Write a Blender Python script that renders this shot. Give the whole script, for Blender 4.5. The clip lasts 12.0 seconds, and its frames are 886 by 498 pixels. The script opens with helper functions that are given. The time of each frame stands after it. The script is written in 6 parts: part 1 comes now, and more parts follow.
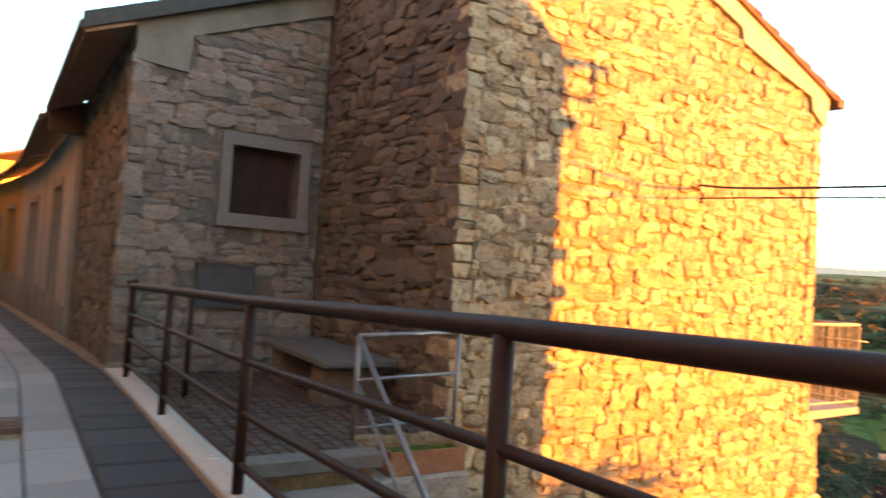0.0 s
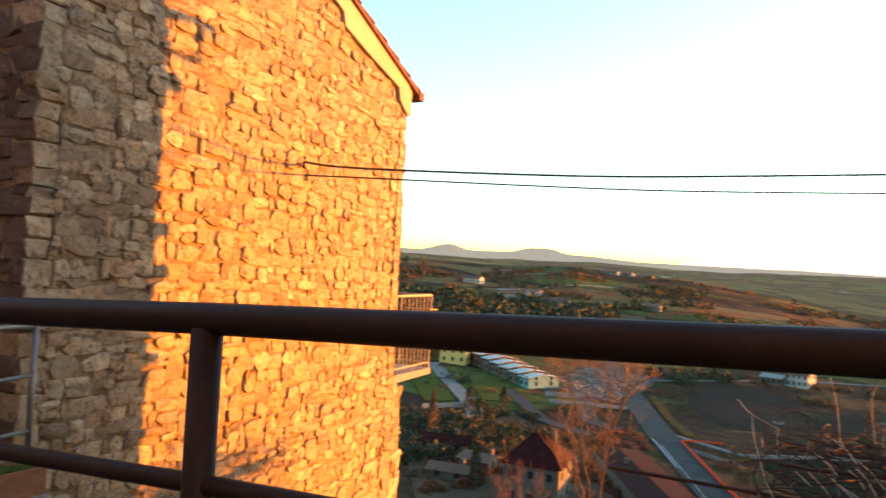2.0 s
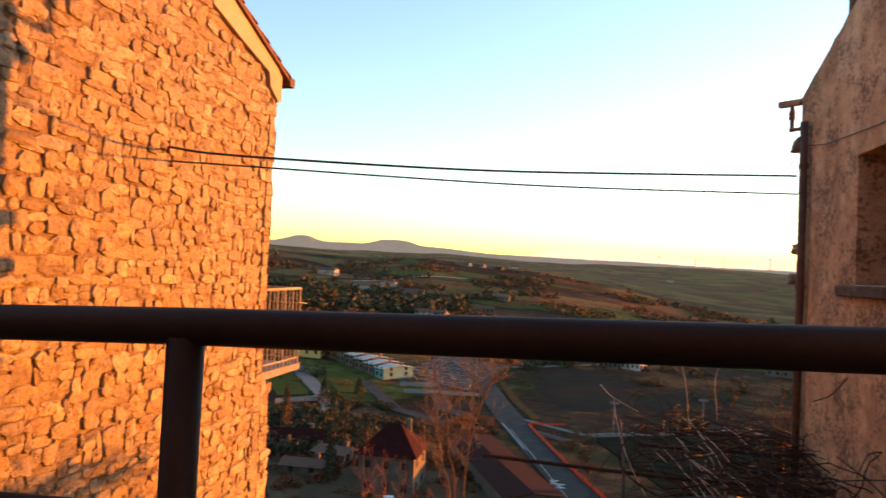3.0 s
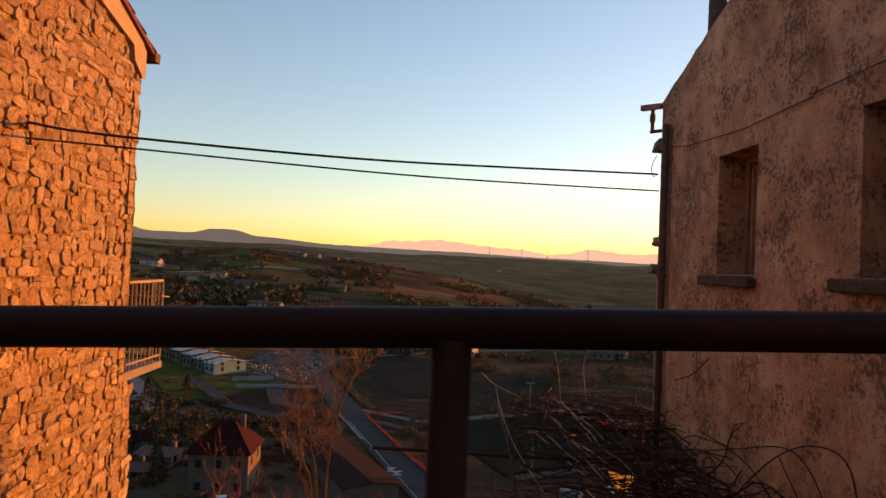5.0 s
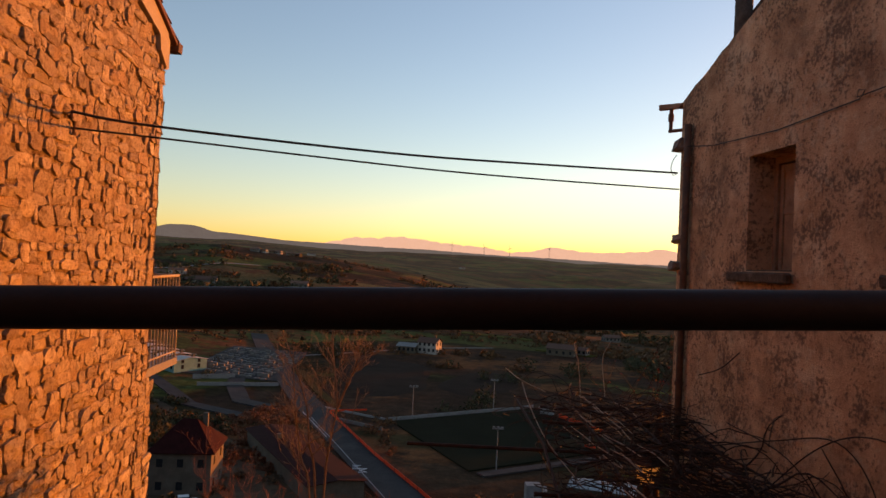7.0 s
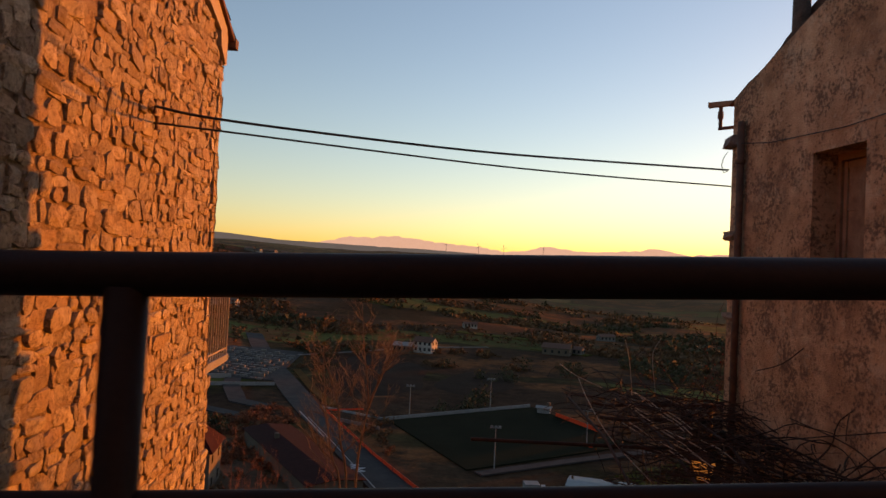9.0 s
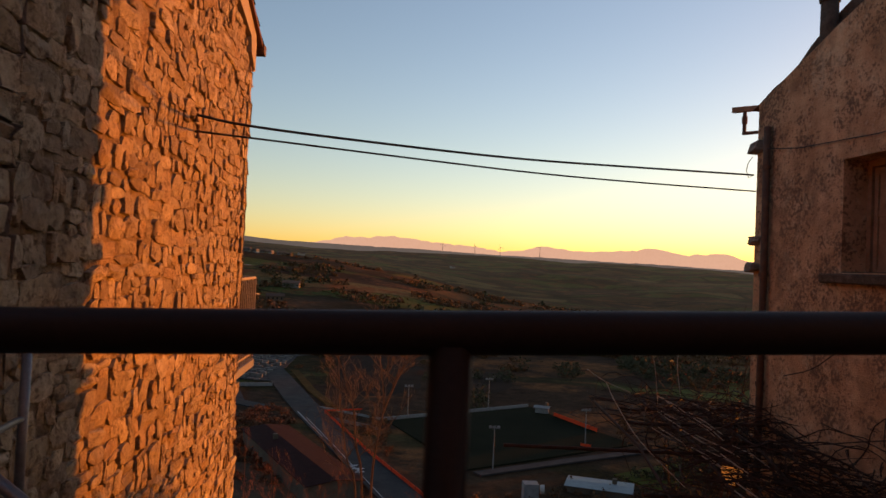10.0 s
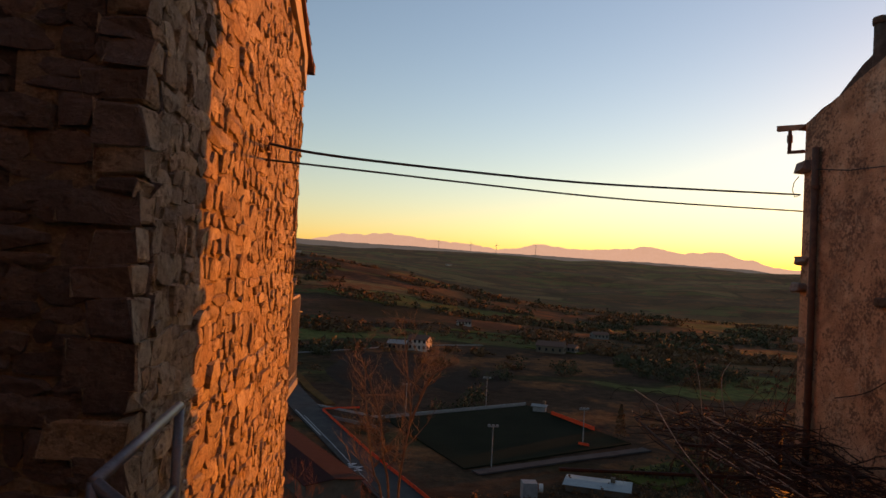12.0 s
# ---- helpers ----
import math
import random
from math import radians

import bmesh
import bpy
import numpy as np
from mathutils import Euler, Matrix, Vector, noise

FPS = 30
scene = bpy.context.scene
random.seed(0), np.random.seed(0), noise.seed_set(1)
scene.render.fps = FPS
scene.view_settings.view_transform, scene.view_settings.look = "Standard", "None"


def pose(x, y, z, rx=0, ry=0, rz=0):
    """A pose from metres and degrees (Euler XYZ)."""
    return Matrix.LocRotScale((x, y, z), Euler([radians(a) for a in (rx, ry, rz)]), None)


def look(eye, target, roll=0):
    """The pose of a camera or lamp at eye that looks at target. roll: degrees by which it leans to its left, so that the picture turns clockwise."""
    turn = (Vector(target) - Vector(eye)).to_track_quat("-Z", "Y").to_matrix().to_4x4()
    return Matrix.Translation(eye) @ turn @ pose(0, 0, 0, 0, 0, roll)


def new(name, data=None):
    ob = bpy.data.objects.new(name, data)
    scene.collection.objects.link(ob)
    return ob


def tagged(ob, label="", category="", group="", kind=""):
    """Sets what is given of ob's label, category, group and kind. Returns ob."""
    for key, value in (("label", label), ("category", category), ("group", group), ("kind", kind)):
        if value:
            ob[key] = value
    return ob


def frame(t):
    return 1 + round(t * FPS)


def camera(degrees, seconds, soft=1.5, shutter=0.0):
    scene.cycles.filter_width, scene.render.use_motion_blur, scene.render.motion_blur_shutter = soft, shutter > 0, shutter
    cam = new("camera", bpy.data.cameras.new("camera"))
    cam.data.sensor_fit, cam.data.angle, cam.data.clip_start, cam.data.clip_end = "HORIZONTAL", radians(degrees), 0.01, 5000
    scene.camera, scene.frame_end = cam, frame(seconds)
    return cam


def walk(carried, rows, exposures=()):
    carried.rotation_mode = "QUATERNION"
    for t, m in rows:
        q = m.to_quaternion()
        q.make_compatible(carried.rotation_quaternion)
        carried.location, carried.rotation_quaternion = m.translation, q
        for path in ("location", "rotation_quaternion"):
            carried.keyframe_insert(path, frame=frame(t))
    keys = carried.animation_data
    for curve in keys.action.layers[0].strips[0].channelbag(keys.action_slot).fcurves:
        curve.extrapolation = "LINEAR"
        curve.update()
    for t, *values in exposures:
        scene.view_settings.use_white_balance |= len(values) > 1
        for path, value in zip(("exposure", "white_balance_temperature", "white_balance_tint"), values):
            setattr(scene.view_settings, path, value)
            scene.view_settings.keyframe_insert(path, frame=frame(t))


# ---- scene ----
cam = camera(64.0, 12.0, shutter=0.5)
PATH = [
    (0, (1.341, -0.99, 1.025), (-0.372, 0.041, 1.085), 3.9),
    (0.5, (1.234, -0.953, 1.005), (-0.3, 0.33, 1.072), 3.2),
    (1, (1.118, -0.931, 0.992), (-0.19, 0.58, 1.062), 3.0),
    (1.5, (1.008, -0.919, 0.998), (-0.083, 0.755, 1.069), 3.1),
    (2, (0.878, -0.921, 0.996), (0.013, 0.881, 1.068), 2.9),
    (2.5, (0.748, -0.915, 0.996), (0.075, 0.967, 1.064), 2.7),
    (3, (0.607, -0.919, 0.996), (0.126, 1.021, 1.064), 2.7),
    (3.5, (0.476, -0.929, 0.994), (0.145, 1.042, 1.061), 2.6),
    (5.5, (-0.195, -0.937, 0.965), (-0.168, 1.062, 1.027), 2.6),
    (6, (-0.392, -0.938, 0.951), (-0.342, 1.06, 1.012), 2.7),
    (6.5, (-0.596, -0.942, 0.929), (-0.529, 1.056, 0.989), 2.8),
    (7, (-0.813, -0.941, 0.92), (-0.73, 1.057, 0.979), 2.8),
    (9, (-1.593, -0.914, 0.846), (-1.493, 1.083, 0.904), 2.8),
    (9.5, (-1.781, -0.896, 0.853), (-1.676, 1.101, 0.915), 2.8),
    (10, (-1.993, -0.903, 0.899), (-1.883, 1.093, 0.957), 2.7),
    (10.5, (-2.161, -0.866, 0.967), (-2.047, 1.13, 1.021), 2.9),
    (11, (-2.333, -0.824, 1.050), (-2.22, 1.172, 1.101), 2.8),
    (11.5, (-2.505, -0.82, 1.128), (-2.39, 1.176, 1.179), 2.9),
    (12, (-2.672, -0.829, 1.154), (-2.55, 1.167, 1.205), 2.9),
]
EXPO = [(0.0, 4.8, 7500, -5), (1.0, 4.65, 7500, -6), (1.6, 4.35, 7500, -3), (2.4, 3.7, 7700, 6), (3.5, 3.05, 8100, 20), (4.6, 2.5, 8250, 23), (5.5, 2.33, 8300, 24), (7.0, 2.22, 8300, 24), (9.0, 2.05, 8350, 24), (12.0, 1.93, 8350, 24)]
walk(cam, [(t, look(eye, target, roll)) for t, eye, target, roll in PATH], EXPO)

# ---- light: a sun just above the horizon, behind the plastered house, and its evening sky ----
SUN_AZ, SUN_EL = radians(37.5), radians(1.6)   # azimuth from +x towards +y
world = bpy.data.worlds.new("evening_sky")
scene.world = world
world.use_nodes = True
wn = world.node_tree
sky = wn.nodes.new("ShaderNodeTexSky")
sky.sky_type = "NISHITA"
sky.sun_disc = False
sky.sun_elevation = SUN_EL
sky.sun_rotation = radians(90) - SUN_AZ
sky.altitude = 600
sky.air_density, sky.dust_density, sky.ozone_density = 1.0, 0.7, 2.3
wn.links.new(sky.outputs[0], wn.nodes["Background"].inputs[0])
wn.nodes["Background"].inputs[1].default_value = 0.15
sun = new("sun", bpy.data.lights.new("sun", "SUN"))
sun.data.energy, sun.data.angle, sun.data.color = 1.62, radians(0.4), (1.0, 0.30, 0.037)
sun_dir = Vector((math.cos(SUN_AZ) * math.cos(SUN_EL), math.sin(SUN_AZ) * math.cos(SUN_EL), math.sin(SUN_EL)))
sun.matrix_basis = look((0, 0, 30), Vector((0, 0, 30)) - sun_dir)


# ---- materials ----
def ramp_node(nt, stops):
    r = nt.nodes.new("ShaderNodeValToRGB")
    while len(r.color_ramp.elements) < len(stops):
        r.color_ramp.elements.new(0.5)
    for e, (p, c) in zip(r.color_ramp.elements, stops):
        e.position, e.color = p, (*c, 1)
    return r


def noise_node(nt, scale, detail=4.0, rough=0.6, coord="Object"):
    tc = nt.nodes.new("ShaderNodeTexCoord")
    n = nt.nodes.new("ShaderNodeTexNoise")
    n.inputs["Scale"].default_value, n.inputs["Detail"].default_value, n.inputs["Roughness"].default_value = scale, detail, rough
    nt.links.new(tc.outputs[coord], n.inputs["Vector"])
    return n


def mixer(nt, fac, a, b, blend="MIX"):
    m = nt.nodes.new("ShaderNodeMix")
    m.data_type, m.blend_type = "RGBA", blend
    for sock, v in ((m.inputs[0], fac), (m.inputs[6], a), (m.inputs[7], b)):
        if isinstance(v, (int, float)):
            sock.default_value = v
        elif isinstance(v, tuple):
            sock.default_value = (*v, 1)
        else:
            nt.links.new(v, sock)
    return m.outputs[2]


def material(name, stops, scale=6.0, rough=0.85, metal=0.0, bump=0.3, grain=60.0, pieces=0.0, stain=None, stain_scale=1.5, stain_edge=(0.5, 0.62), depth=0.01, spec=0.3, fine_detail=3.0, mottle=0.35):
    """Colour from large noise through stops, a second finer grain, per-piece shifts, stains with an edge, and relief."""
    m = bpy.data.materials.new(name)
    m.use_nodes = True
    nt = m.node_tree
    b = nt.nodes["Principled BSDF"]
    big, fine = noise_node(nt, scale), noise_node(nt, grain, fine_detail, 0.7)
    value = big.outputs["Fac"]
    if pieces:
        info, geo = nt.nodes.new("ShaderNodeObjectInfo"), nt.nodes.new("ShaderNodeNewGeometry")
        add = nt.nodes.new("ShaderNodeMath")
        nt.links.new(info.outputs["Random"], add.inputs[0])
        nt.links.new(geo.outputs["Random Per Island"], add.inputs[1])
        fr = nt.nodes.new("ShaderNodeMath")
        fr.operation = "FRACT"
        nt.links.new(add.outputs[0], fr.inputs[0])
        mx = nt.nodes.new("ShaderNodeMix")
        mx.inputs[0].default_value = pieces
        nt.links.new(value, mx.inputs[2])
        nt.links.new(fr.outputs[0], mx.inputs[3])
        value = mx.outputs[0]
    r = ramp_node(nt, stops)
    nt.links.new(value, r.inputs[0])
    col = mixer(nt, mottle, r.outputs[0], ramp_out(nt, fine, [(0.25, (0.5, 0.5, 0.5)), (0.75, (1.4, 1.4, 1.4))]), "MULTIPLY")
    if stain:
        st = noise_node(nt, stain_scale, 6.0, 0.7)
        col = mixer(nt, ramp_out(nt, st, [(stain_edge[0], (0, 0, 0)), (stain_edge[1], (1, 1, 1))]), col, stain)
    nt.links.new(col, b.inputs["Base Color"])
    b.inputs["Roughness"].default_value, b.inputs["Metallic"].default_value = rough, metal
    b.inputs["Specular IOR Level"].default_value = spec
    if bump:
        bp = nt.nodes.new("ShaderNodeBump")
        bp.inputs["Strength"].default_value, bp.inputs["Distance"].default_value = bump, depth
        nt.links.new(fine.outputs["Fac"], bp.inputs["Height"])
        nt.links.new(bp.outputs[0], b.inputs["Normal"])
    return m


def ramp_out(nt, src, stops):
    r = ramp_node(nt, stops)
    nt.links.new(src.outputs["Fac"], r.inputs[0])
    return r.outputs[0]


def glow(m, colour, strength):
    b = m.node_tree.nodes["Principled BSDF"]
    b.inputs["Emission Color"].default_value, b.inputs["Emission Strength"].default_value = (*colour, 1), strength
    return m


STONE = material("rubble_stone", [(0.12, (0.24, 0.175, 0.115)), (0.3, (0.33, 0.26, 0.175)), (0.5, (0.41, 0.33, 0.225)), (0.68, (0.33, 0.225, 0.13)), (0.9, (0.52, 0.43, 0.30))], 5, 0.9, pieces=0.75, bump=1.0, grain=24, depth=0.035, fine_detail=9.0, mottle=0.75)
STONE_GREY = material("grey_rubble_stone", [(0.1, (0.15, 0.12, 0.10)), (0.45, (0.26, 0.22, 0.19)), (0.7, (0.25, 0.18, 0.135)), (0.95, (0.36, 0.32, 0.28))], 5, 0.9, pieces=0.7, bump=1.0, grain=22, depth=0.045, fine_detail=8.0, mottle=0.75)
# reddish stone, darker than STONE: the side wall's shade is in its colour
STONE_RED = material("darkened_reddish_stone", [(0.1, (0.075, 0.052, 0.040)), (0.45, (0.142, 0.104, 0.082)), (0.7, (0.155, 0.117, 0.093)), (0.95, (0.225, 0.148, 0.10))], 5, 0.9, pieces=0.7, bump=1.0, grain=22, depth=0.045, fine_detail=8.0, mottle=0.75)
MORTAR = material("lime_mortar", [(0.25, (0.18, 0.12, 0.07)), (0.5, (0.27, 0.19, 0.115)), (0.75, (0.35, 0.26, 0.165))], 6, 0.95, bump=1.0, grain=24, depth=0.06, fine_detail=8.0, mottle=0.7)
RENDERING = material("buff_render", [(0.3, (0.30, 0.25, 0.18)), (0.7, (0.37, 0.31, 0.23))], 3, 0.9, bump=0.4, grain=50)
PLASTER = material("weathered_plaster", [(0.22, (0.25, 0.125, 0.068)), (0.42, (0.47, 0.265, 0.15)), (0.58, (0.60, 0.36, 0.215)), (0.78, (0.70, 0.49, 0.32))], 2.3, 0.95, bump=1.0, grain=24, depth=0.03, fine_detail=6.0)
# copy of the mortar, darkened for the shaded side wall
DARK_MORTAR = material("shade_darkened_mortar", [(0.25, (0.062, 0.046, 0.036)), (0.5, (0.092, 0.07, 0.054)), (0.75, (0.125, 0.097, 0.076))], 6, 0.95, bump=1.0, grain=24, depth=0.06, fine_detail=8.0, mottle=0.7)
GREY_MORTAR = material("grey_lime_mortar", [(0.25, (0.10, 0.083, 0.07)), (0.5, (0.145, 0.122, 0.104)), (0.75, (0.19, 0.163, 0.14))], 6, 0.95, bump=1.0, grain=24, depth=0.05, fine_detail=8.0, mottle=0.6)
GREY_RENDER = material("stained_grey_render", [(0.3, (0.13, 0.112, 0.095)), (0.7, (0.19, 0.167, 0.142))], 2.5, 0.9, bump=0.4, grain=40)
BLOCK = material("weathered_block", [(0.3, (0.11, 0.096, 0.084)), (0.7, (0.19, 0.165, 0.145))], 0.5, 0.95, bump=0.2, grain=4)


def flecked(m, colour, fine_scale, patch_scale, edge, amount=0.85):
    """Pitted dark flecks, thick in some patches and thin in others, over a material's colour."""
    nt = m.node_tree
    b = nt.nodes["Principled BSDF"]
    src = b.inputs["Base Color"].links[0].from_socket
    fine, patch = noise_node(nt, fine_scale, 5.0, 0.7), noise_node(nt, patch_scale, 4.0, 0.65)
    mx = nt.nodes.new("ShaderNodeMix")
    mx.inputs[0].default_value = 0.45
    nt.links.new(fine.outputs["Fac"], mx.inputs[2])
    nt.links.new(patch.outputs["Fac"], mx.inputs[3])
    r = ramp_node(nt, [(edge[0], (0, 0, 0)), (edge[1], (amount, amount, amount))])
    nt.links.new(mx.outputs[0], r.inputs[0])
    nt.links.new(mixer(nt, r.outputs[0], src, colour), b.inputs["Base Color"])
    return m


flecked(STONE, (0.10, 0.055, 0.03), 32.0, 9.0, (0.505, 0.60), 0.75)
flecked(MORTAR, (0.085, 0.045, 0.026), 22.0, 4.0, (0.53, 0.62), 0.65)
flecked(STONE_GREY, (0.05, 0.04, 0.034), 26.0, 5.0, (0.55, 0.64), 0.6)
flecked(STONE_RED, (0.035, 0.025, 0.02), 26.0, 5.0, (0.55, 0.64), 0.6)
flecked(PLASTER, (0.11, 0.065, 0.043), 24.0, 1.8, (0.50, 0.565), 0.85)
flecked(PLASTER, (0.60, 0.44, 0.30), 7.0, 1.1, (0.54, 0.60), 0.5)
flecked(PLASTER, (0.17, 0.10, 0.065), 6.0, 0.8, (0.50, 0.62), 0.6)
LICHEN = material("lichen_covered_stone", [(0.2, (0.045, 0.03, 0.022)), (0.5, (0.085, 0.06, 0.045)), (0.8, (0.15, 0.11, 0.085))], 14, 0.95, bump=1.0, grain=45, depth=0.02)
ROOF_TILE = material("clay_tile", [(0.2, (0.10, 0.045, 0.03)), (0.8, (0.18, 0.085, 0.055))], 5, 0.9, pieces=0.5, bump=0.5)
DARK_METAL = material("brown_painted_steel", [(0.3, (0.016, 0.009, 0.0075)), (0.7, (0.024, 0.014, 0.0115))], 8, 0.55, bump=0.12, grain=120, spec=0.13, depth=0.003, stain=(0.10, 0.085, 0.08), stain_scale=9.0, stain_edge=(0.755, 0.775))
GREY_METAL = material("galvanised_steel", [(0.3, (0.13, 0.13, 0.135)), (0.7, (0.19, 0.19, 0.2))], 12, 0.45, 0.6, 0.15, 90)
RUST = material("rusty_steel", [(0.3, (0.07, 0.04, 0.03)), (0.7, (0.13, 0.07, 0.045))], 10, 0.8, 0.2, 0.4, 60)
CABLE = material("black_cable", [(0.3, (0.02, 0.02, 0.02)), (0.7, (0.035, 0.033, 0.03))], 10, 0.6, bump=0)
PAVER = material("pale_stone_paving", [(0.2, (0.135, 0.12, 0.112)), (0.8, (0.21, 0.19, 0.178))], 3, 0.8, pieces=0.6, bump=0.35, grain=35)
GUTTER = material("dark_basalt_slab", [(0.2, (0.018, 0.017, 0.018)), (0.8, (0.034, 0.032, 0.033))], 3, 0.75, pieces=0.4, bump=0.3, grain=50, stain=(0.05, 0.047, 0.046), stain_scale=2.2, stain_edge=(0.55, 0.75))
CURB = material("pale_limestone_kerb", [(0.2, (0.32, 0.275, 0.235)), (0.8, (0.43, 0.375, 0.325))], 3, 0.8, pieces=0.4, bump=0.3, grain=40, stain=(0.36, 0.22, 0.10), stain_scale=2.5, stain_edge=(0.68, 0.78))
COBBLE = material("terrace_cobble", [(0.2, (0.038, 0.027, 0.022)), (0.8, (0.068, 0.050, 0.041))], 3, 0.9, pieces=0.5, bump=0.5, grain=40)
GRANITE = material("grey_granite", [(0.3, (0.125, 0.110, 0.102)), (0.7, (0.18, 0.16, 0.15))], 30, 0.75, bump=0.3, grain=120)
WOOD = material("weathered_brown_wood", [(0.3, (0.19, 0.11, 0.066)), (0.7, (0.31, 0.20, 0.13))], 6, 0.8, bump=0.5, grain=45)
DARK_WOOD = material("dark_shutter_wood", [(0.3, (0.035, 0.018, 0.013)), (0.7, (0.06, 0.03, 0.02))], 6, 0.6, bump=0.3)
ROOM_DARK = material("nearly_black_red_interior", [(0.3, (0.016, 0.007, 0.006)), (0.7, (0.030, 0.011, 0.009))], 5, 0.7, bump=0.3)
TERRACOTTA = material("terracotta", [(0.3, (0.17, 0.075, 0.042)), (0.7, (0.25, 0.12, 0.068))], 8, 0.9, bump=0.3)
MOSS = material("green_moss", [(0.3, (0.05, 0.10, 0.02)), (0.7, (0.12, 0.19, 0.04))], 30, 0.95, bump=0.6)
BARK = material("bare_bark", [(0.3, (0.10, 0.056, 0.032)), (0.7, (0.20, 0.12, 0.07))], 8, 0.9, bump=0.5)
TWIG = material("vine_twig", [(0.3, (0.025, 0.014, 0.010)), (0.7, (0.055, 0.033, 0.024))], 8, 0.9, bump=0.3)
PALE_TWIG = material("pale_dry_cane", [(0.3, (0.22, 0.18, 0.14)), (0.7, (0.40, 0.34, 0.28))], 8, 0.9, bump=0.3)
ASPHALT = material("asphalt_road", [(0.3, (0.045, 0.039, 0.036)), (0.7, (0.070, 0.060, 0.055))], 0.3, 0.95, bump=0.2, grain=2.5, spec=0.05)
WHITE_LINE = material("road_marking", [(0.3, (0.26, 0.25, 0.24)), (0.7, (0.36, 0.34, 0.33))], 1, 0.9, bump=0)
NETTING = material("orange_safety_netting", [(0.3, (0.70, 0.04, 0.008)), (0.7, (0.85, 0.07, 0.012))], 1, 0.7, bump=0)
WHITE_WALL = material("white_house_paint", [(0.3, (0.40, 0.36, 0.32)), (0.7, (0.5, 0.46, 0.41))], 0.6, 0.9, bump=0.2, grain=5)
PALE_WALL = material("dulled_white_house_paint", [(0.3, (0.30, 0.26, 0.225)), (0.7, (0.40, 0.35, 0.305))], 0.6, 0.9, bump=0.2, grain=5)
BUFF_WALL = material("buff_house_paint", [(0.3, (0.085, 0.062, 0.042)), (0.7, (0.13, 0.098, 0.07))], 0.6, 0.9, bump=0.2, grain=5)
YELLOW_WALL = material("ochre_house_paint", [(0.3, (0.55, 0.33, 0.10)), (0.7, (0.66, 0.42, 0.15))], 0.8, 0.9, bump=0.3, grain=12)
RED_ROOF = material("dark_red_roof", [(0.3, (0.024, 0.004, 0.0035)), (0.7, (0.038, 0.007, 0.0055))], 0.7, 0.95, bump=0.2, grain=3, depth=0.1, spec=0.1)
PITCH = material("sports_turf", [(0.3, (0.010, 0.011, 0.006)), (0.7, (0.018, 0.018, 0.010))], 0.08, 1.0, bump=0.3, grain=1.6, spec=0.02, depth=0.1)
CONCRETE = material("concrete", [(0.3, (0.17, 0.16, 0.15)), (0.7, (0.25, 0.235, 0.22))], 1.5, 0.9, bump=0.3, grain=20)
GLASS = material("window_glass", [(0.3, (0.015, 0.015, 0.017)), (0.7, (0.025, 0.024, 0.024))], 3, 0.12, bump=0, spec=0.5)
BLUE_SHEET = material("pale_blue_sheet_roof", [(0.3, (0.14, 0.17, 0.18)), (0.7, (0.19, 0.22, 0.225))], 1, 0.6, bump=0.2, grain=6)
FOLIAGE = material("dry_scrub", [(0.15, (0.055, 0.034, 0.016)), (0.5, (0.115, 0.053, 0.023)), (0.85, (0.19, 0.08, 0.028))], 0.05, 0.95, pieces=0.6, bump=0)
FAR_FOLIAGE = material("bare_hedge_wood", [(0.15, (0.065, 0.036, 0.016)), (0.5, (0.11, 0.052, 0.022)), (0.85, (0.17, 0.075, 0.027))], 0.05, 0.95, pieces=0.6, bump=0)
RUSSET = material("russet_brushwood", [(0.15, (0.11, 0.040, 0.020)), (0.5, (0.19, 0.066, 0.032)), (0.85, (0.27, 0.10, 0.042))], 0.2, 0.95, pieces=0.6, bump=0)
EVERGREEN = material("dark_evergreen", [(0.2, (0.036, 0.033, 0.015)), (0.8, (0.070, 0.060, 0.025))], 0.4, 0.95, pieces=0.5, bump=0)
CAR_PAINT = material("white_car_paint", [(0.3, (0.72, 0.72, 0.72)), (0.7, (0.78, 0.78, 0.78))], 3, 0.3, bump=0, spec=0.5)
TYRE = material("black_rubber", [(0.3, (0.02, 0.02, 0.02)), (0.7, (0.03, 0.03, 0.03))], 3, 0.8, bump=0)


# ---- mesh helpers ----
def mesh_from(bm, name):
    me = bpy.data.meshes.new(name)
    bm.to_mesh(me)
    bm.free()
    return me


def part(name, bm, mat, parent=None, label="", smooth=False):
    ob = new(name, mesh_from(bm, name))
    ob.data.materials.append(mat)
    ob.parent = parent
    if label:
        ob["label"] = label
    if smooth:
        for p in ob.data.polygons:
            p.use_smooth = True
    return ob


def thing(name, at=(0, 0, 0), label="", category="", group="", kind=""):
    ob = new(name)
    ob.location = at
    return tagged(ob, label, category, group, kind)


def set_parent(ob, parent):
    """Child of a thing whose base is not the world's origin, staying where it is."""
    ob.parent = parent
    ob.matrix_parent_inverse = Matrix.Translation(-Vector(parent.location))
    return ob


def box(bm, lo, hi, m=None, bevel=0.0):
    r = bmesh.ops.create_cube(bm, size=1)
    lo, hi = Vector(lo), Vector(hi)
    for v in r["verts"]:
        v.co = Vector((lo[i] + (v.co[i] + 0.5) * (hi[i] - lo[i]) for i in range(3)))
    if bevel:
        es = list({e for v in r["verts"] for e in v.link_edges})
        g = bmesh.ops.bevel(bm, geom=es, offset=bevel, segments=1, affect="EDGES")
        if m:
            bmesh.ops.transform(bm, matrix=m, verts=g["verts"])
    elif m:
        bmesh.ops.transform(bm, matrix=m, verts=r["verts"])
    return bm


def boxed(lo, hi, m=None, bevel=0.0):
    return box(bmesh.new(), lo, hi, m, bevel)


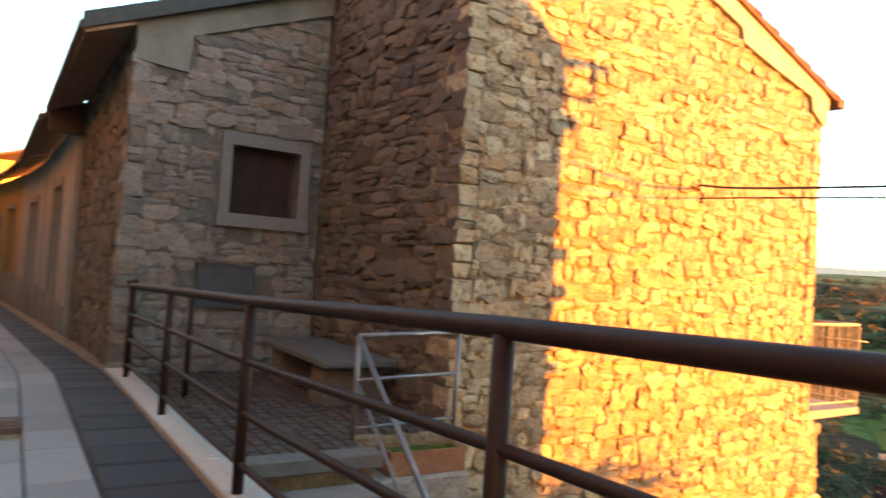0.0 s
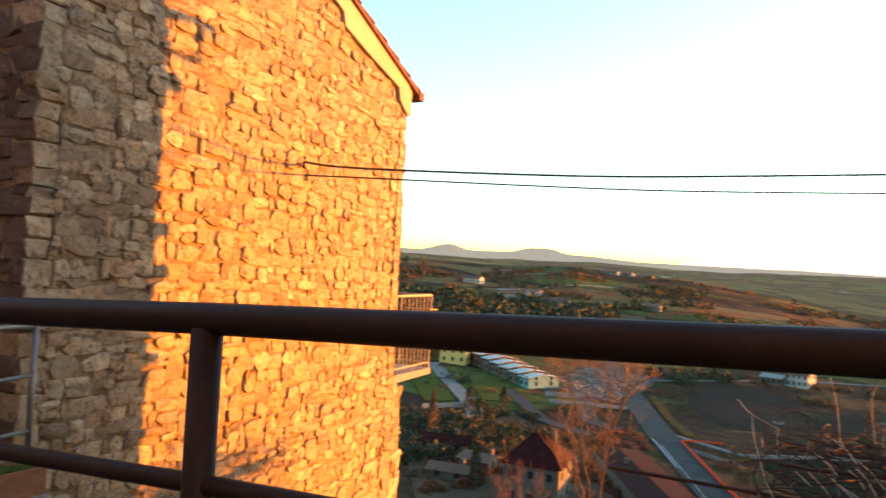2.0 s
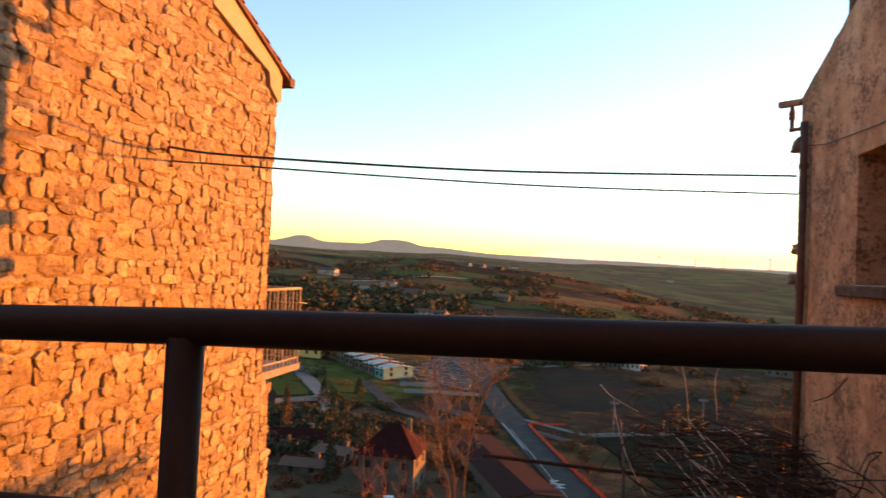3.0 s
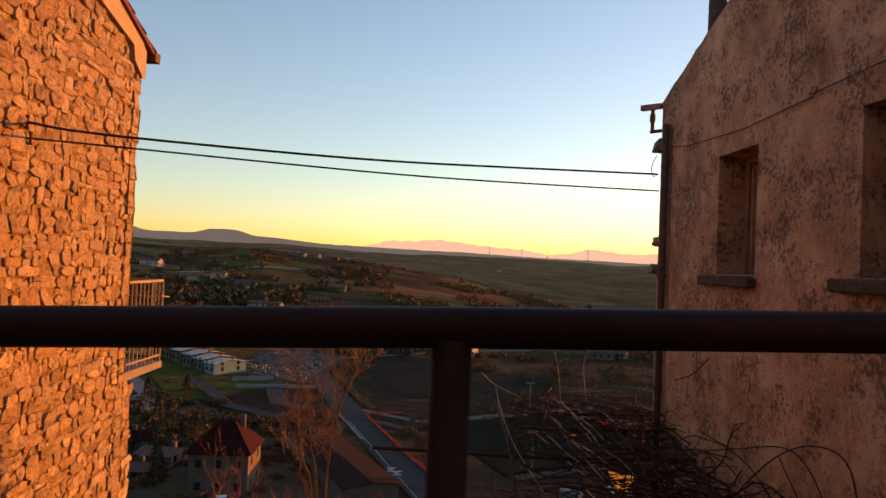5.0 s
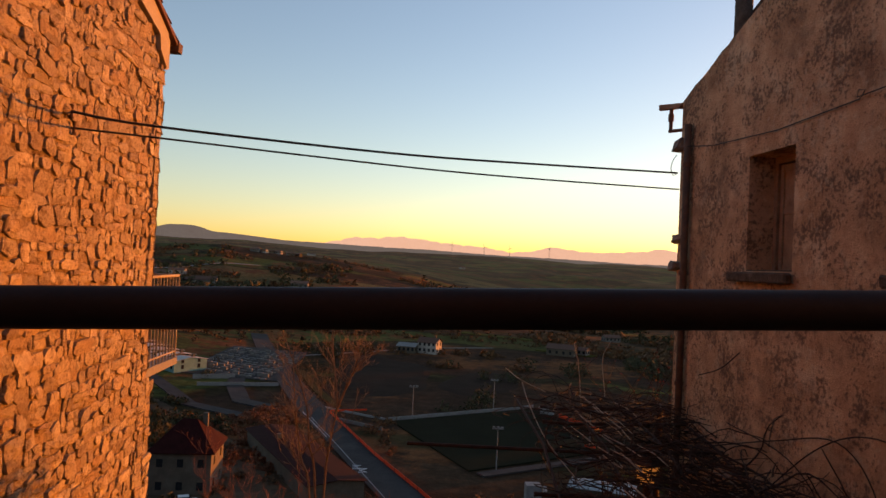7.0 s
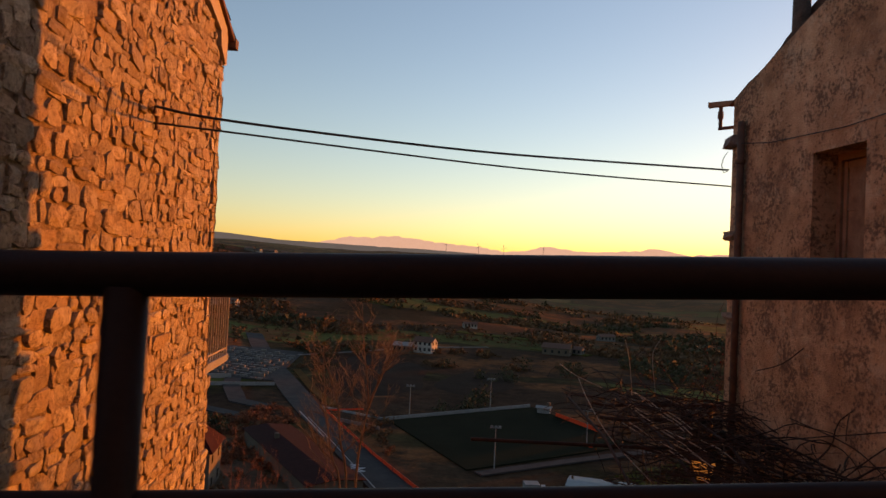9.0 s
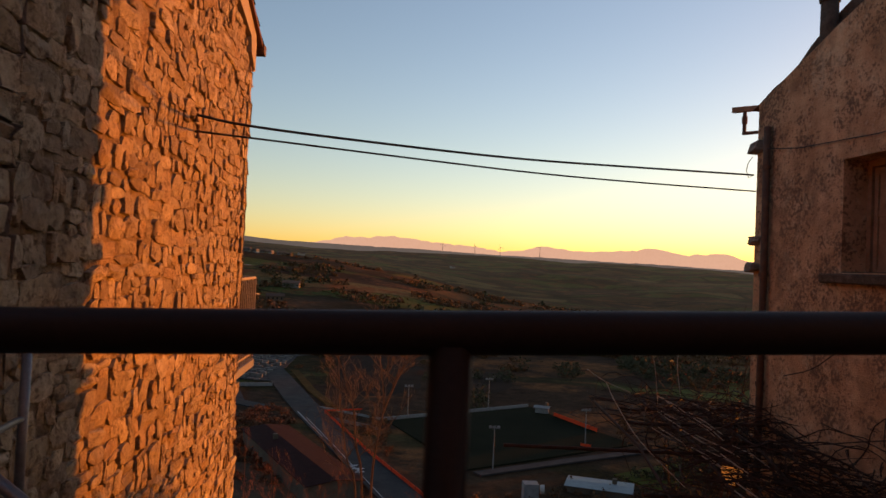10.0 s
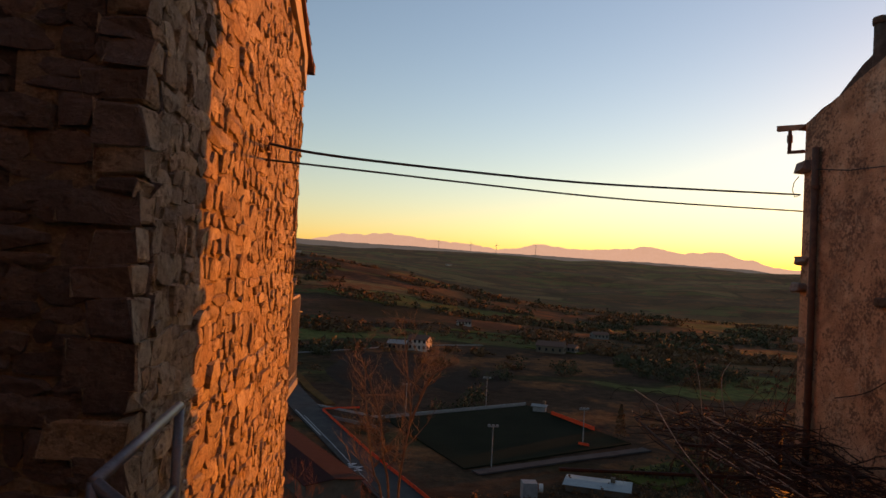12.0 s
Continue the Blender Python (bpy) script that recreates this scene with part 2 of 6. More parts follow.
def tube(bm, points, radius, sides=8, cap=True):
    """A round bar through the points; radius may be a list, one a point."""
    pts = [Vector(p) for p in points]
    rad = radius if isinstance(radius, (list, tuple)) else [radius] * len(pts)
    rings = []
    for i, p in enumerate(pts):
        d = (pts[min(i + 1, len(pts) - 1)] - pts[max(i - 1, 0)]).normalized()
        a = d.cross(Vector((0, 0, 1)) if abs(d.z) < 0.9 else Vector((1, 0, 0))).normalized()
        b = d.cross(a)
        rings.append([bm.verts.new(p + rad[i] * (a * math.cos(2 * math.pi * k / sides) + b * math.sin(2 * math.pi * k / sides))) for k in range(sides)])
    for r0, r1 in zip(rings, rings[1:]):
        for k in range(sides):
            bm.faces.new((r0[k], r0[(k + 1) % sides], r1[(k + 1) % sides], r1[k]))
    if cap and sides > 2:
        bm.faces.new(rings[0][::-1])
        bm.faces.new(rings[-1])
    return bm


def tubed(points, radius, sides=8):
    return tube(bmesh.new(), points, radius, sides)


def prism(bm, outline, depth_vec):
    """A flat outline pushed along depth_vec into a solid."""
    d = Vector(depth_vec)
    a = [bm.verts.new(p) for p in outline]
    b = [bm.verts.new(Vector(p) + d) for p in outline]
    bm.faces.new(a)
    bm.faces.new(b[::-1])
    n = len(a)
    for i in range(n):
        bm.faces.new((a[i], b[i], b[(i + 1) % n], a[(i + 1) % n]))
    bmesh.ops.recalc_face_normals(bm, faces=bm.faces)
    return bm


# ---- rubble masonry ----
def stone_cells(u0, u1, v0, v1, course, width, rng):
    """Rough courses cut into stones of uneven size: centre and half size of each."""
    cells, v = [], v0
    while v < v1:
        h = rng.uniform(*course)
        u = u0 - rng.uniform(0, 0.1)
        while u < u1:
            w = rng.uniform(*width) * rng.choice((0.4, 0.6, 0.8, 1, 1.25, 1.5))
            a, b = max(u, u0), min(u + w, u1)
            if b - a > 0.03:
                k = rng.random()
                if k < 0.3 and h > 0.11:      # two thin stones
                    s = h * rng.uniform(0.35, 0.65)
                    cells += [((a + b) / 2, v + s / 2, (b - a) / 2, s / 2), ((a + b) / 2, v + (h + s) / 2, (b - a) / 2, (h - s) / 2)]
                elif k > 0.93:                # a large block that rises into the next course
                    cells.append(((a + b) / 2, v + h * 0.62, (b - a) * 0.56, h * 0.66))
                else:
                    dv = rng.uniform(-0.02, 0.02)
                    cells.append(((a + b) / 2 + rng.uniform(-0.02, 0.02), v + h / 2 + dv * 1.6, (b - a) / 2, h / 2))
            u += w
        v += h
    return cells


def add_stone(verts, faces, origin, eu, en, cell, rng, proud):
    """One split stone: an angular outline, sides falling into the mortar, and a face broken into tilted facets."""
    cu, cv, hu, hv = cell
    n, turn, power = rng.choice((7, 8, 9, 10)), rng.gauss(0, 0.07), rng.uniform(4.0, 12.0)
    d = proud * rng.choice((0.45, 0.6, 0.75, 0.85, 0.95, 1.1, 1.4))
    ta, tb = rng.uniform(-0.13, 0.13), rng.uniform(-0.13, 0.13)
    s, shift, ring = len(verts), rng.uniform(0, 1), []
    for k in range(n):
        a = 2 * math.pi * (k + shift + rng.uniform(-0.36, 0.36)) / n
        c, q = math.cos(a), math.sin(a)
        r = (abs(c) ** power + abs(q) ** power) ** (-1 / power) * rng.uniform(0.95, 1.13)
        x, y = c * r * hu, q * r * hv
        ring.append((x - turn * y, y + turn * x))

    def put(x, y, out):
        verts.append(origin + eu * (cu + x) + Vector((0, 0, cv + y)) + en * out)
    for x, y in ring:
        put(x, y, -0.02)
    for x, y in ring:
        k = rng.uniform(0.86, 0.98)
        put(x * k, y * k, d * rng.uniform(0.62, 1.0) + ta * x + tb * y)
    put(rng.uniform(-0.45, 0.45) * hu, rng.uniform(-0.45, 0.45) * hv, d * rng.uniform(0.95, 1.25) + 0.002)
    for i in range(n):
        k = (i + 1) % n
        faces.append((s + i, s + k, s + n + k, s + n + i))
        faces.append((s + n + i, s + n + k, s + 2 * n))


def mortar_bed(owner, mat, origin, eu, en, area, inside, seed, step=0.05):
    """The smeared, pitted mortar that the stones sit in."""
    u0, u1, v0, v1 = area
    nu, nv = int((u1 - u0) / step) + 1, int((v1 - v0) / step) + 1
    origin, eu, en = Vector(origin), Vector(eu), Vector(en)
    verts, faces = [], []
    for i in range(nv + 1):
        for k in range(nu + 1):
            u, v = min(u0 + k * step, u1), v0 + i * step
            out = 0.004 + 0.007 * noise.noise((u * 3, v * 4, seed)) + 0.010 * noise.noise((u * 9, v * 11, seed + 5))
            pit = noise.noise((u * 7, v * 9, seed + 11))
            out -= 0.05 * max(0.0, pit - 0.38)
            verts.append(origin + eu * u + Vector((0, 0, v)) + en * max(out, 0.002))
    for i in range(nv):
        for k in range(nu):
            if inside(u0 + (k + 0.5) * step, v0 + (i + 0.5) * step, 0.0, 0.0):
                a = i * (nu + 1) + k
                faces.append((a, a + 1, a + nu + 2, a + nu + 1))
    me = bpy.data.meshes.new("mortar")
    me.from_pydata(verts, [], faces)
    me.materials.append(mat)
    ob = new("mortar", me)
    ob.parent = owner
    tagged(ob, kind="stuff")


def rubble(owner, mat, origin, eu, en, area, inside, near, course=(0.09, 0.2), width=(0.13, 0.32), proud=0.024, seed=1, limit=290, bed=None):
    """Stones over a wall face: those in the stretch `near` are pieces of their own, the rest one joined part."""
    rng = random.Random(seed)
    origin, eu, en = Vector(origin), Vector(eu), Vector(en)
    rest_v, rest_f, count = [], [], 0
    if bed:
        mortar_bed(owner, bed, origin, eu, en, area, inside, seed * 7.3)
    for cell in stone_cells(*area, course, width, rng):
        u, v, hu, hv = cell
        v += 0.035 * noise.noise((u * 0.9, v * 0.8, seed))      # courses wander
        cell = (u, v, hu * rng.uniform(0.98, 1.05), hv * rng.uniform(0.97, 1.06))
        if not inside(u, v, hu * 0.8, hv * 0.8):
            continue
        if near(u, v) and count < limit:
            sv, sf = [], []
            add_stone(sv, sf, origin, eu, en, cell, rng, proud)
            me = bpy.data.meshes.new("stone")
            me.from_pydata(sv, [], sf)
            me.materials.append(mat)
            ob = new("stone", me)
            ob.parent = owner
            count += 1
        else:
            add_stone(rest_v, rest_f, origin, eu, en, cell, rng, proud)
    if rest_f:
        me = bpy.data.meshes.new("stonework")
        me.from_pydata(rest_v, [], rest_f)
        me.materials.append(mat)
        ob = new("stonework", me)
        ob.parent = owner
        tagged(ob, kind="stuff")


SLOPE = 0.0323     # the street falls towards -x


def street_z(x):
    return SLOPE * x


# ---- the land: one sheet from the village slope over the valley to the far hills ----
def smooth(a, b, x):
    t = min(max((x - a) / (b - a), 0.0), 1.0)
    return t * t * (3 - 2 * t)


def interp(x, pairs):
    for (x0, y0), (x1, y1) in zip(pairs, pairs[1:]):
        if x <= x1:
            return y0 + (y1 - y0) * smooth(x0, x1, x) if x > x0 else y0
    return pairs[-1][1]


def interp_lin(x, pairs):
    for (x0, y0), (x1, y1) in zip(pairs, pairs[1:]):
        if x <= x1:
            return y0 + (y1 - y0) * (x - x0) / (x1 - x0)
    return pairs[-1][1]


VALLEY = -38.0
# a long spur across the valley falls from the left to the right: height angle of its crest by azimuth
SPUR = [(-60, 1.3), (-27.5, 1.1), (-20.4, 0.92), (-15, 1.15), (-11.8, 0.82), (-5.9, 0.42), (0.3, -0.55), (6.6, -1.9), (12.4, -2.75), (18, -3.1), (60, -3.2)]
SPUR_R = 900.0


def valley_floor(x, y):
    r = math.hypot(x, y)
    az = math.degrees(math.atan2(x, y)) if r > 1 else 0
    z = interp(y, [(2, -4.6), (9, -5.2), (16, -9), (60, -27), (105, VALLEY)]) if y < 105 else VALLEY
    z += interp(r, [(105, 0), (330, 2)])
    z += smooth(-8, -26, az) * interp(r, [(150, 0), (420, 12)])
    z += smooth(180, 330, r) * 1.6 * noise.noise((x / 150, y / 150, 4.1))
    if y > 14:
        z += smooth(14, 40, y) * (1 - smooth(80, 110, y)) * 1.5 * noise.noise((x / 15, y / 15, 2))
    return z


def land_z(x, y):
    r = math.hypot(x, y)
    if r <= 330:
        return valley_floor(x, y)
    az = math.degrees(math.atan2(x, y))
    start = valley_floor(x * 330 / r, y * 330 / r)
    crest = 1 + SPUR_R * math.tan(radians(interp_lin(az, SPUR)))
    behind = crest - 26 - 10 * smooth(-5, 12, az)
    far = 80 - 16 * smooth(-14, 0, az) - 24 * smooth(8, 30, az) - 75 * smooth(32, 42, az)
    if r < SPUR_R:
        t = (r - 330) / (SPUR_R - 330)
        z = start + (crest - start) * (t ** 1.15)
    else:
        t = (r - SPUR_R) / 450
        z = crest + (behind - crest) * smooth(0, 1, t) if t < 1 else behind + (far - behind) * min((r - 1350) / 1650, 1.0) ** 1.1
    k = smooth(330, 600, r) * (1 - 0.75 * smooth(780, 880, r) * (1 - smooth(920, 1050, r)))
    z += k * 6 * noise.noise((x / 260, y / 260, 0.3)) + k * 3 * noise.noise((x / 90, y / 90, 4.1))
    return z + smooth(1300, 2200, r) * (15 * noise.noise((x / 520, y / 300, 8.0)) + 5 * noise.noise((x / 170, y / 120, 3.0)))


def build_land(name, mat, r0, r1, label, category):
    verts, faces = [], []
    radii = [0.0] + [2.3 * (1.0275 ** i) for i in range(272)]
    radii = [r for r in radii if r0 <= r < r1]
    azs = [radians(a) for a in list(range(-180, -66, 6)) + [-66 + 0.4 * i for i in range(280)] + list(range(48, 181, 6))]
    for r in radii:
        for a in azs:
            x, y = r * math.sin(a), r * math.cos(a)
            verts.append((x, y, land_z(x, y) if y > -1 else -4.6))
    n = len(azs)
    for i in range(len(radii) - 1):
        for j in range(n - 1):
            faces.append((i * n + j, (i + 1) * n + j, (i + 1) * n + j + 1, i * n + j + 1))
    me = bpy.data.meshes.new(name)
    me.from_pydata(verts, [], faces)
    for p in me.polygons:
        p.use_smooth = True
    ob = new(name, me)
    ob.data.materials.append(mat)
    return tagged(ob, label, category, kind="structure")


def land_material(name, gain=1.0):
    """Long fields of plough, meadow and stubble with hedge lines between them, broken by scrub."""
    m = bpy.data.materials.new(name)
    m.use_nodes = True
    nt = m.node_tree
    b = nt.nodes["Principled BSDF"]
    tc = nt.nodes.new("ShaderNodeTexCoord")
    warp = noise_node(nt, 0.007, 4)
    off = nt.nodes.new("ShaderNodeVectorMath")
    off.operation = "MULTIPLY_ADD"
    off.inputs[1].default_value = (110, 110, 0)
    nt.links.new(warp.outputs["Color"], off.inputs[0])
    nt.links.new(tc.outputs["Object"], off.inputs[2])
    mp = nt.nodes.new("ShaderNodeMapping")
    mp.inputs["Rotation"].default_value = (0, 0, radians(28))
    mp.inputs["Scale"].default_value = (0.0048, 0.0135, 1.0)
    nt.links.new(off.outputs[0], mp.inputs["Vector"])
    flat = nt.nodes.new("ShaderNodeVectorMath")
    flat.operation = "MULTIPLY"
    flat.inputs[1].default_value = (1, 1, 0)
    nt.links.new(mp.outputs[0], flat.inputs[0])
    vor, edge = nt.nodes.new("ShaderNodeTexVoronoi"), nt.nodes.new("ShaderNodeTexVoronoi")
    edge.feature = "DISTANCE_TO_EDGE"
    for n in (vor, edge):
        n.inputs["Scale"].default_value = 1.0
        nt.links.new(flat.outputs[0], n.inputs["Vector"])
    sep = nt.nodes.new("ShaderNodeSeparateColor")
    nt.links.new(vor.outputs["Color"], sep.inputs[0])
    r = ramp_node(nt, [(0.0, (0.040, 0.020, 0.012)), (0.24, (0.060, 0.056, 0.017)), (0.42, (0.075, 0.040, 0.018)), (0.58, (0.056, 0.057, 0.016)), (0.72, (0.105, 0.066, 0.026)), (0.86, (0.046, 0.025, 0.014))])
    r.color_ramp.interpolation = "CONSTANT"
    nt.links.new(sep.outputs[0], r.inputs[0])
    scrub = noise_node(nt, 0.022, 9, 0.72)
    col = mixer(nt, ramp_out(nt, scrub, [(0.52, (0, 0, 0)), (0.57, (1, 1, 1))]), r.outputs[0], (0.086, 0.033, 0.014))
    hedge = ramp_node(nt, [(0.02, (1, 1, 1)), (0.05, (0, 0, 0))])
    nt.links.new(edge.outputs["Distance"], hedge.inputs[0])
    col = mixer(nt, hedge.outputs[0], col, (0.030, 0.020, 0.009))
    fine = noise_node(nt, 0.25, 8, 0.8)
    col = mixer(nt, 0.75, col, ramp_out(nt, fine, [(0.35, (0.3, 0.3, 0.3)), (0.65, (1.6, 1.6, 1.6))]), "MULTIPLY")
    wide = noise_node(nt, 0.011, 9, 0.7)
    col = mixer(nt, 0.7, col, ramp_out(nt, wide, [(0.36, (0.4, 0.4, 0.4)), (0.52, (1.0, 1.0, 1.0)), (0.66, (1.7, 1.6, 1.4))]), "MULTIPLY")
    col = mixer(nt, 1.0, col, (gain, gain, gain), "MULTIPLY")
    nt.links.new(col, b.inputs["Base Color"])
    b.inputs["Roughness"].default_value, b.inputs["Specular IOR Level"].default_value = 1.0, 0.02
    bp = nt.nodes.new("ShaderNodeBump")
    bp.inputs["Strength"].default_value, bp.inputs["Distance"].default_value = 0.6, 2.0
    nt.links.new(scrub.outputs["Fac"], bp.inputs["Height"])
    nt.links.new(bp.outputs[0], b.inputs["Normal"])
    return m


LAND = land_material("fields_and_scrub", 1.5)
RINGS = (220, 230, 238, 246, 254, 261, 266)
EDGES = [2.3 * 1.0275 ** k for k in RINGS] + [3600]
build_land("ground", LAND, 0.0, EDGES[0] + 0.1, "rolling valley of dark fields, green meadows and scrub", "ground")
# haze painted in: each farther ring gets a lighter colour and more glow
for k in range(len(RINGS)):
    haze = glow(land_material("fields_glowing_as_haze", 1.05 + 0.06 * k), (0.33, 0.27, 0.20), 0.003 + 0.0030 * k)
    build_land("backdrop", haze, EDGES[k] - 0.1, EDGES[k + 1] + 0.1, "distant fields with a haze glow across the valley", "hills")

# distant ranges; the evening haze on them is put in as glow
FAR_RANGE = glow(material("mountain_glowing_as_haze", [(0.3, (0.20, 0.15, 0.16)), (0.7, (0.26, 0.19, 0.19))], 0.002, 1.0, bump=0, grain=0.01), (0.62, 0.39, 0.27), 0.25)
MID_RANGE = glow(material("hill_glowing_as_haze", [(0.3, (0.06, 0.07, 0.06)), (0.7, (0.09, 0.085, 0.07))], 0.004, 1.0, bump=0, grain=0.02), (0.35, 0.29, 0.265), 0.07)


def ridge(name, mat, dist, heights, rough, seed, label):
    """A long hill range: a ridge line with a slope to either side."""
    verts, faces = [], []
    az = [-62 + 0.3 * i for i in range(311)]
    for a in az:
        e = interp(a, heights)
        h = math.tan(radians(e)) * dist + rough * (0.7 * noise.noise((a * 0.5, seed, 0)) + 0.7 * noise.noise((a * 1.6, seed, 3)) + 0.35 * noise.noise((a * 5, seed, 7)))
        s, c = math.sin(radians(a)), math.cos(radians(a))
        verts += [((dist - 260) * s, (dist - 260) * c, -60), (dist * s, dist * c, h), ((dist + 200) * s, (dist + 200) * c, -60)]
    for i in range(len(az) - 1):
        for k in (0, 1):
            faces.append((3 * i + k, 3 * i + 3 + k, 3 * i + 4 + k, 3 * i + 1 + k))
    me = bpy.data.meshes.new(name)
    me.from_pydata(verts, [], faces)
    me.materials.append(mat)
    return tagged(new(name, me), label, "mountains", kind="structure")


ridge("backdrop", FAR_RANGE, 4400, [(-62, 0.9), (-30, 1.2), (-8, 1.7), (-4, 2.3), (-0.8, 2.5), (2, 2.2), (6, 1.95), (7.7, 1.68), (9.2, 1.8), (11, 2.22), (14, 1.95), (17.5, 2.1), (19.4, 2.42), (22, 2.0), (24.7, 2.15), (26.6, 1.7), (29.3, 1.08), (60, 0.2)], 11, 1.0, "mountain range with a pink haze glow on the horizon")
ridge("backdrop", MID_RANGE, 3350, [(-62, 1.8), (-31, 2.1), (-27.6, 2.0), (-25.2, 2.52), (-23.2, 2.1), (-20.5, 2.12), (-18.4, 2.5), (-17.3, 2.52), (-15.2, 2.08), (-9, 1.72), (-1, 1.6), (10, 1.36), (19, 1.18), (26, 1.0), (32, 0.3), (60, -0.5)], 2.5, 5.0, "dark hill range with a haze glow beyond the valley")

# ---- street, gutter and kerb ----
def bend(x):
    """How far the street's edge swings towards the camera past the end of the railing."""
    return -0.075 * max(0.0, -6.4 - x)


def slab_between(bm, x0, x1, y0, y1, top, thick, gap=0.004, chamfer=0.008):
    """A paving slab that follows the street's fall."""
    c = chamfer
    lo = [(x0 + gap, y0 + gap), (x1 - gap, y0 + gap), (x1 - gap, y1 - gap), (x0 + gap, y1 - gap)]
    hi = [(x0 + gap + c, y0 + gap + c), (x1 - gap - c, y0 + gap + c), (x1 - gap - c, y1 - gap - c), (x0 + gap + c, y1 - gap - c)]
    rows = [[bm.verts.new((x, y + bend(x), street_z(x) + top - h)) for x, y in ring] for ring, h in ((lo, thick), (lo, c), (hi, 0))]
    for a, b in zip(rows, rows[1:]):
        for i in range(4):
            bm.faces.new((a[i], a[(i + 1) % 4], b[(i + 1) % 4], b[i]))
    bm.faces.new(rows[-1])
    return bm


road_base = bmesh.new()
for xa, xb in ((-60, -6.4), (-6.4, 9)):
    prism(road_base, [(xa, -6.5 + bend(xa), street_z(xa) - 0.05), (xb, -6.5, street_z(xb) - 0.05), (xb, 0.13, street_z(xb) - 0.05), (xa, 0.13 + bend(xa), street_z(xa) - 0.05)], (0, 0, -0.35))
street = part("street", road_base, MORTAR)
tagged(street, "grey paved village street with pale stone slabs", "street", kind="structure")
retaining = part("retaining_wall", prism(bmesh.new(), [(-7.0, -0.1, -0.64), (9, -0.1, -0.14), (9, -0.1, -5.5), (-7.0, -0.1, -5.5)], (0, 0.22, 0)), MORTAR)
tagged(retaining, "rough mortared retaining wall below the street railing", "wall", kind="structure")
# unseen wall added behind the camera: cuts sky light, bounces some back
unseen_wall = part("unseen_wall_south", prism(bmesh.new(), [(-60, -4.6, -2.5), (9, -4.6, -0.5), (9, -4.6, 8.6), (-60, -4.6, 7)], (0, -0.5, 0)), RENDERING)
tagged(unseen_wall, "plain unseen wall added behind the camera to block sky light", "wall", kind="structure")

# ---- the stone house: gable wall towards the gap, side wall towards the street ----
CORNER = Vector((-3.78, 2.22, 0))
EG = Vector((-0.024, 0.9997, 0))       # along the gable, away from the street
NG = Vector((0.9997, 0.024, 0))        # out of the gable
GLEN = 5.44
GROUND = -5.2


def gw(s, z, out=0.0):
    p = CORNER + EG * s + NG * out
    return Vector((p.x, p.y, z))


def roof_line(s):
    """Underside of the roof over the gable, by distance from the street corner."""
    return 3.50 + (5.7 - s) * 0.37 if s > 2.6 else 3.50 + 3.1 * 0.37 - (2.6 - s) * 0.06


stone_house = thing("stone_house", (-6, 5, GROUND), "tall rubble stone house with a tiled gable roof", "house")
outline = [gw(0.02, GROUND, -0.03), gw(GLEN - 0.02, GROUND, -0.03), gw(GLEN - 0.02, roof_line(GLEN), -0.03), gw(2.6, roof_line(2.6), -0.03), gw(0.02, roof_line(0), -0.03)]
gable_wall = set_parent(part("gable_wall", prism(bmesh.new(), outline, -NG * 0.5), MORTAR), stone_house)
side_outline = [gw(0.03, GROUND, -0.532), gw(0.03, 4.45, -0.532), gw(0.03, 4.45, -4.2), gw(0.03, GROUND, -4.2)]
side_wall = set_parent(part("side_wall", prism(bmesh.new(), side_outline, EG * 0.45), MORTAR), stone_house)
set_parent(part("rear_wall", prism(bmesh.new(), [gw(GLEN - 0.45, GROUND, -0.532), gw(GLEN - 0.45, 3.3, -0.532), gw(GLEN - 0.45, 3.3, -7), gw(GLEN - 0.45, GROUND, -7)], EG * 0.43), MORTAR), stone_house)
lower_wall = set_parent(part("lower_wall", prism(bmesh.new(), [gw(GLEN - 0.015, GROUND, -0.05), gw(GLEN + 0.55, GROUND, -0.05), gw(GLEN + 0.33, -0.62, -0.05), gw(GLEN - 0.015, -0.62, -0.05)], -NG * 6), MORTAR), stone_house)
set_parent(part("back_wall", prism(bmesh.new(), [gw(0.5, GROUND, -7), gw(GLEN - 0.46, GROUND, -7), gw(GLEN - 0.46, 4, -7), gw(0.5, 4, -7)], NG * 0.4), MORTAR), stone_house)


def tiled_roof(name, eave, ridge_pt, along, length, owner, tile_w=0.2, rows=9, mat=ROOF_TILE):
    """A deck with rows of half-round tiles from the eave to the ridge; the courses are joined past the verge."""
    eave, ridge_pt, along = Vector(eave), Vector(ridge_pt), Vector(along).normalized()
    up = ridge_pt - eave
    nrm = along.cross(up).normalized()
    if nrm.z < 0:
        nrm = -nrm
    deck = prism(bmesh.new(), [eave, eave + along * length, ridge_pt + along * length, ridge_pt], -nrm * 0.05)
    roof = set_parent(part(name, deck, mat), owner)
    bm = bmesh.new()
    n = int(length / tile_w)
    for i in range(n):
        for k in range(rows):
            a = eave + along * (tile_w * (i + 0.5)) + up * (k / rows)
            b = eave + along * (tile_w * (i + 0.5)) + up * ((k + 1.12) / rows)
            ra, rb = [], []
            for q in range(6):
                t = math.pi * q / 5
                ra.append(bm.verts.new(a + along * (math.cos(t) * tile_w * 0.55) + nrm * (math.sin(t) * 0.075 + 0.018)))
                rb.append(bm.verts.new(b + along * (math.cos(t) * tile_w * 0.46) + nrm * (math.sin(t) * 0.06)))
            for q in range(5):
                bm.faces.new((ra[q], ra[q + 1], rb[q + 1], rb[q]))
            bm.faces.new(ra)
    tiles = part("tiles", bm, mat)
    tagged(tiles, kind="stuff")
    set_parent(tiles, owner)
    return roof


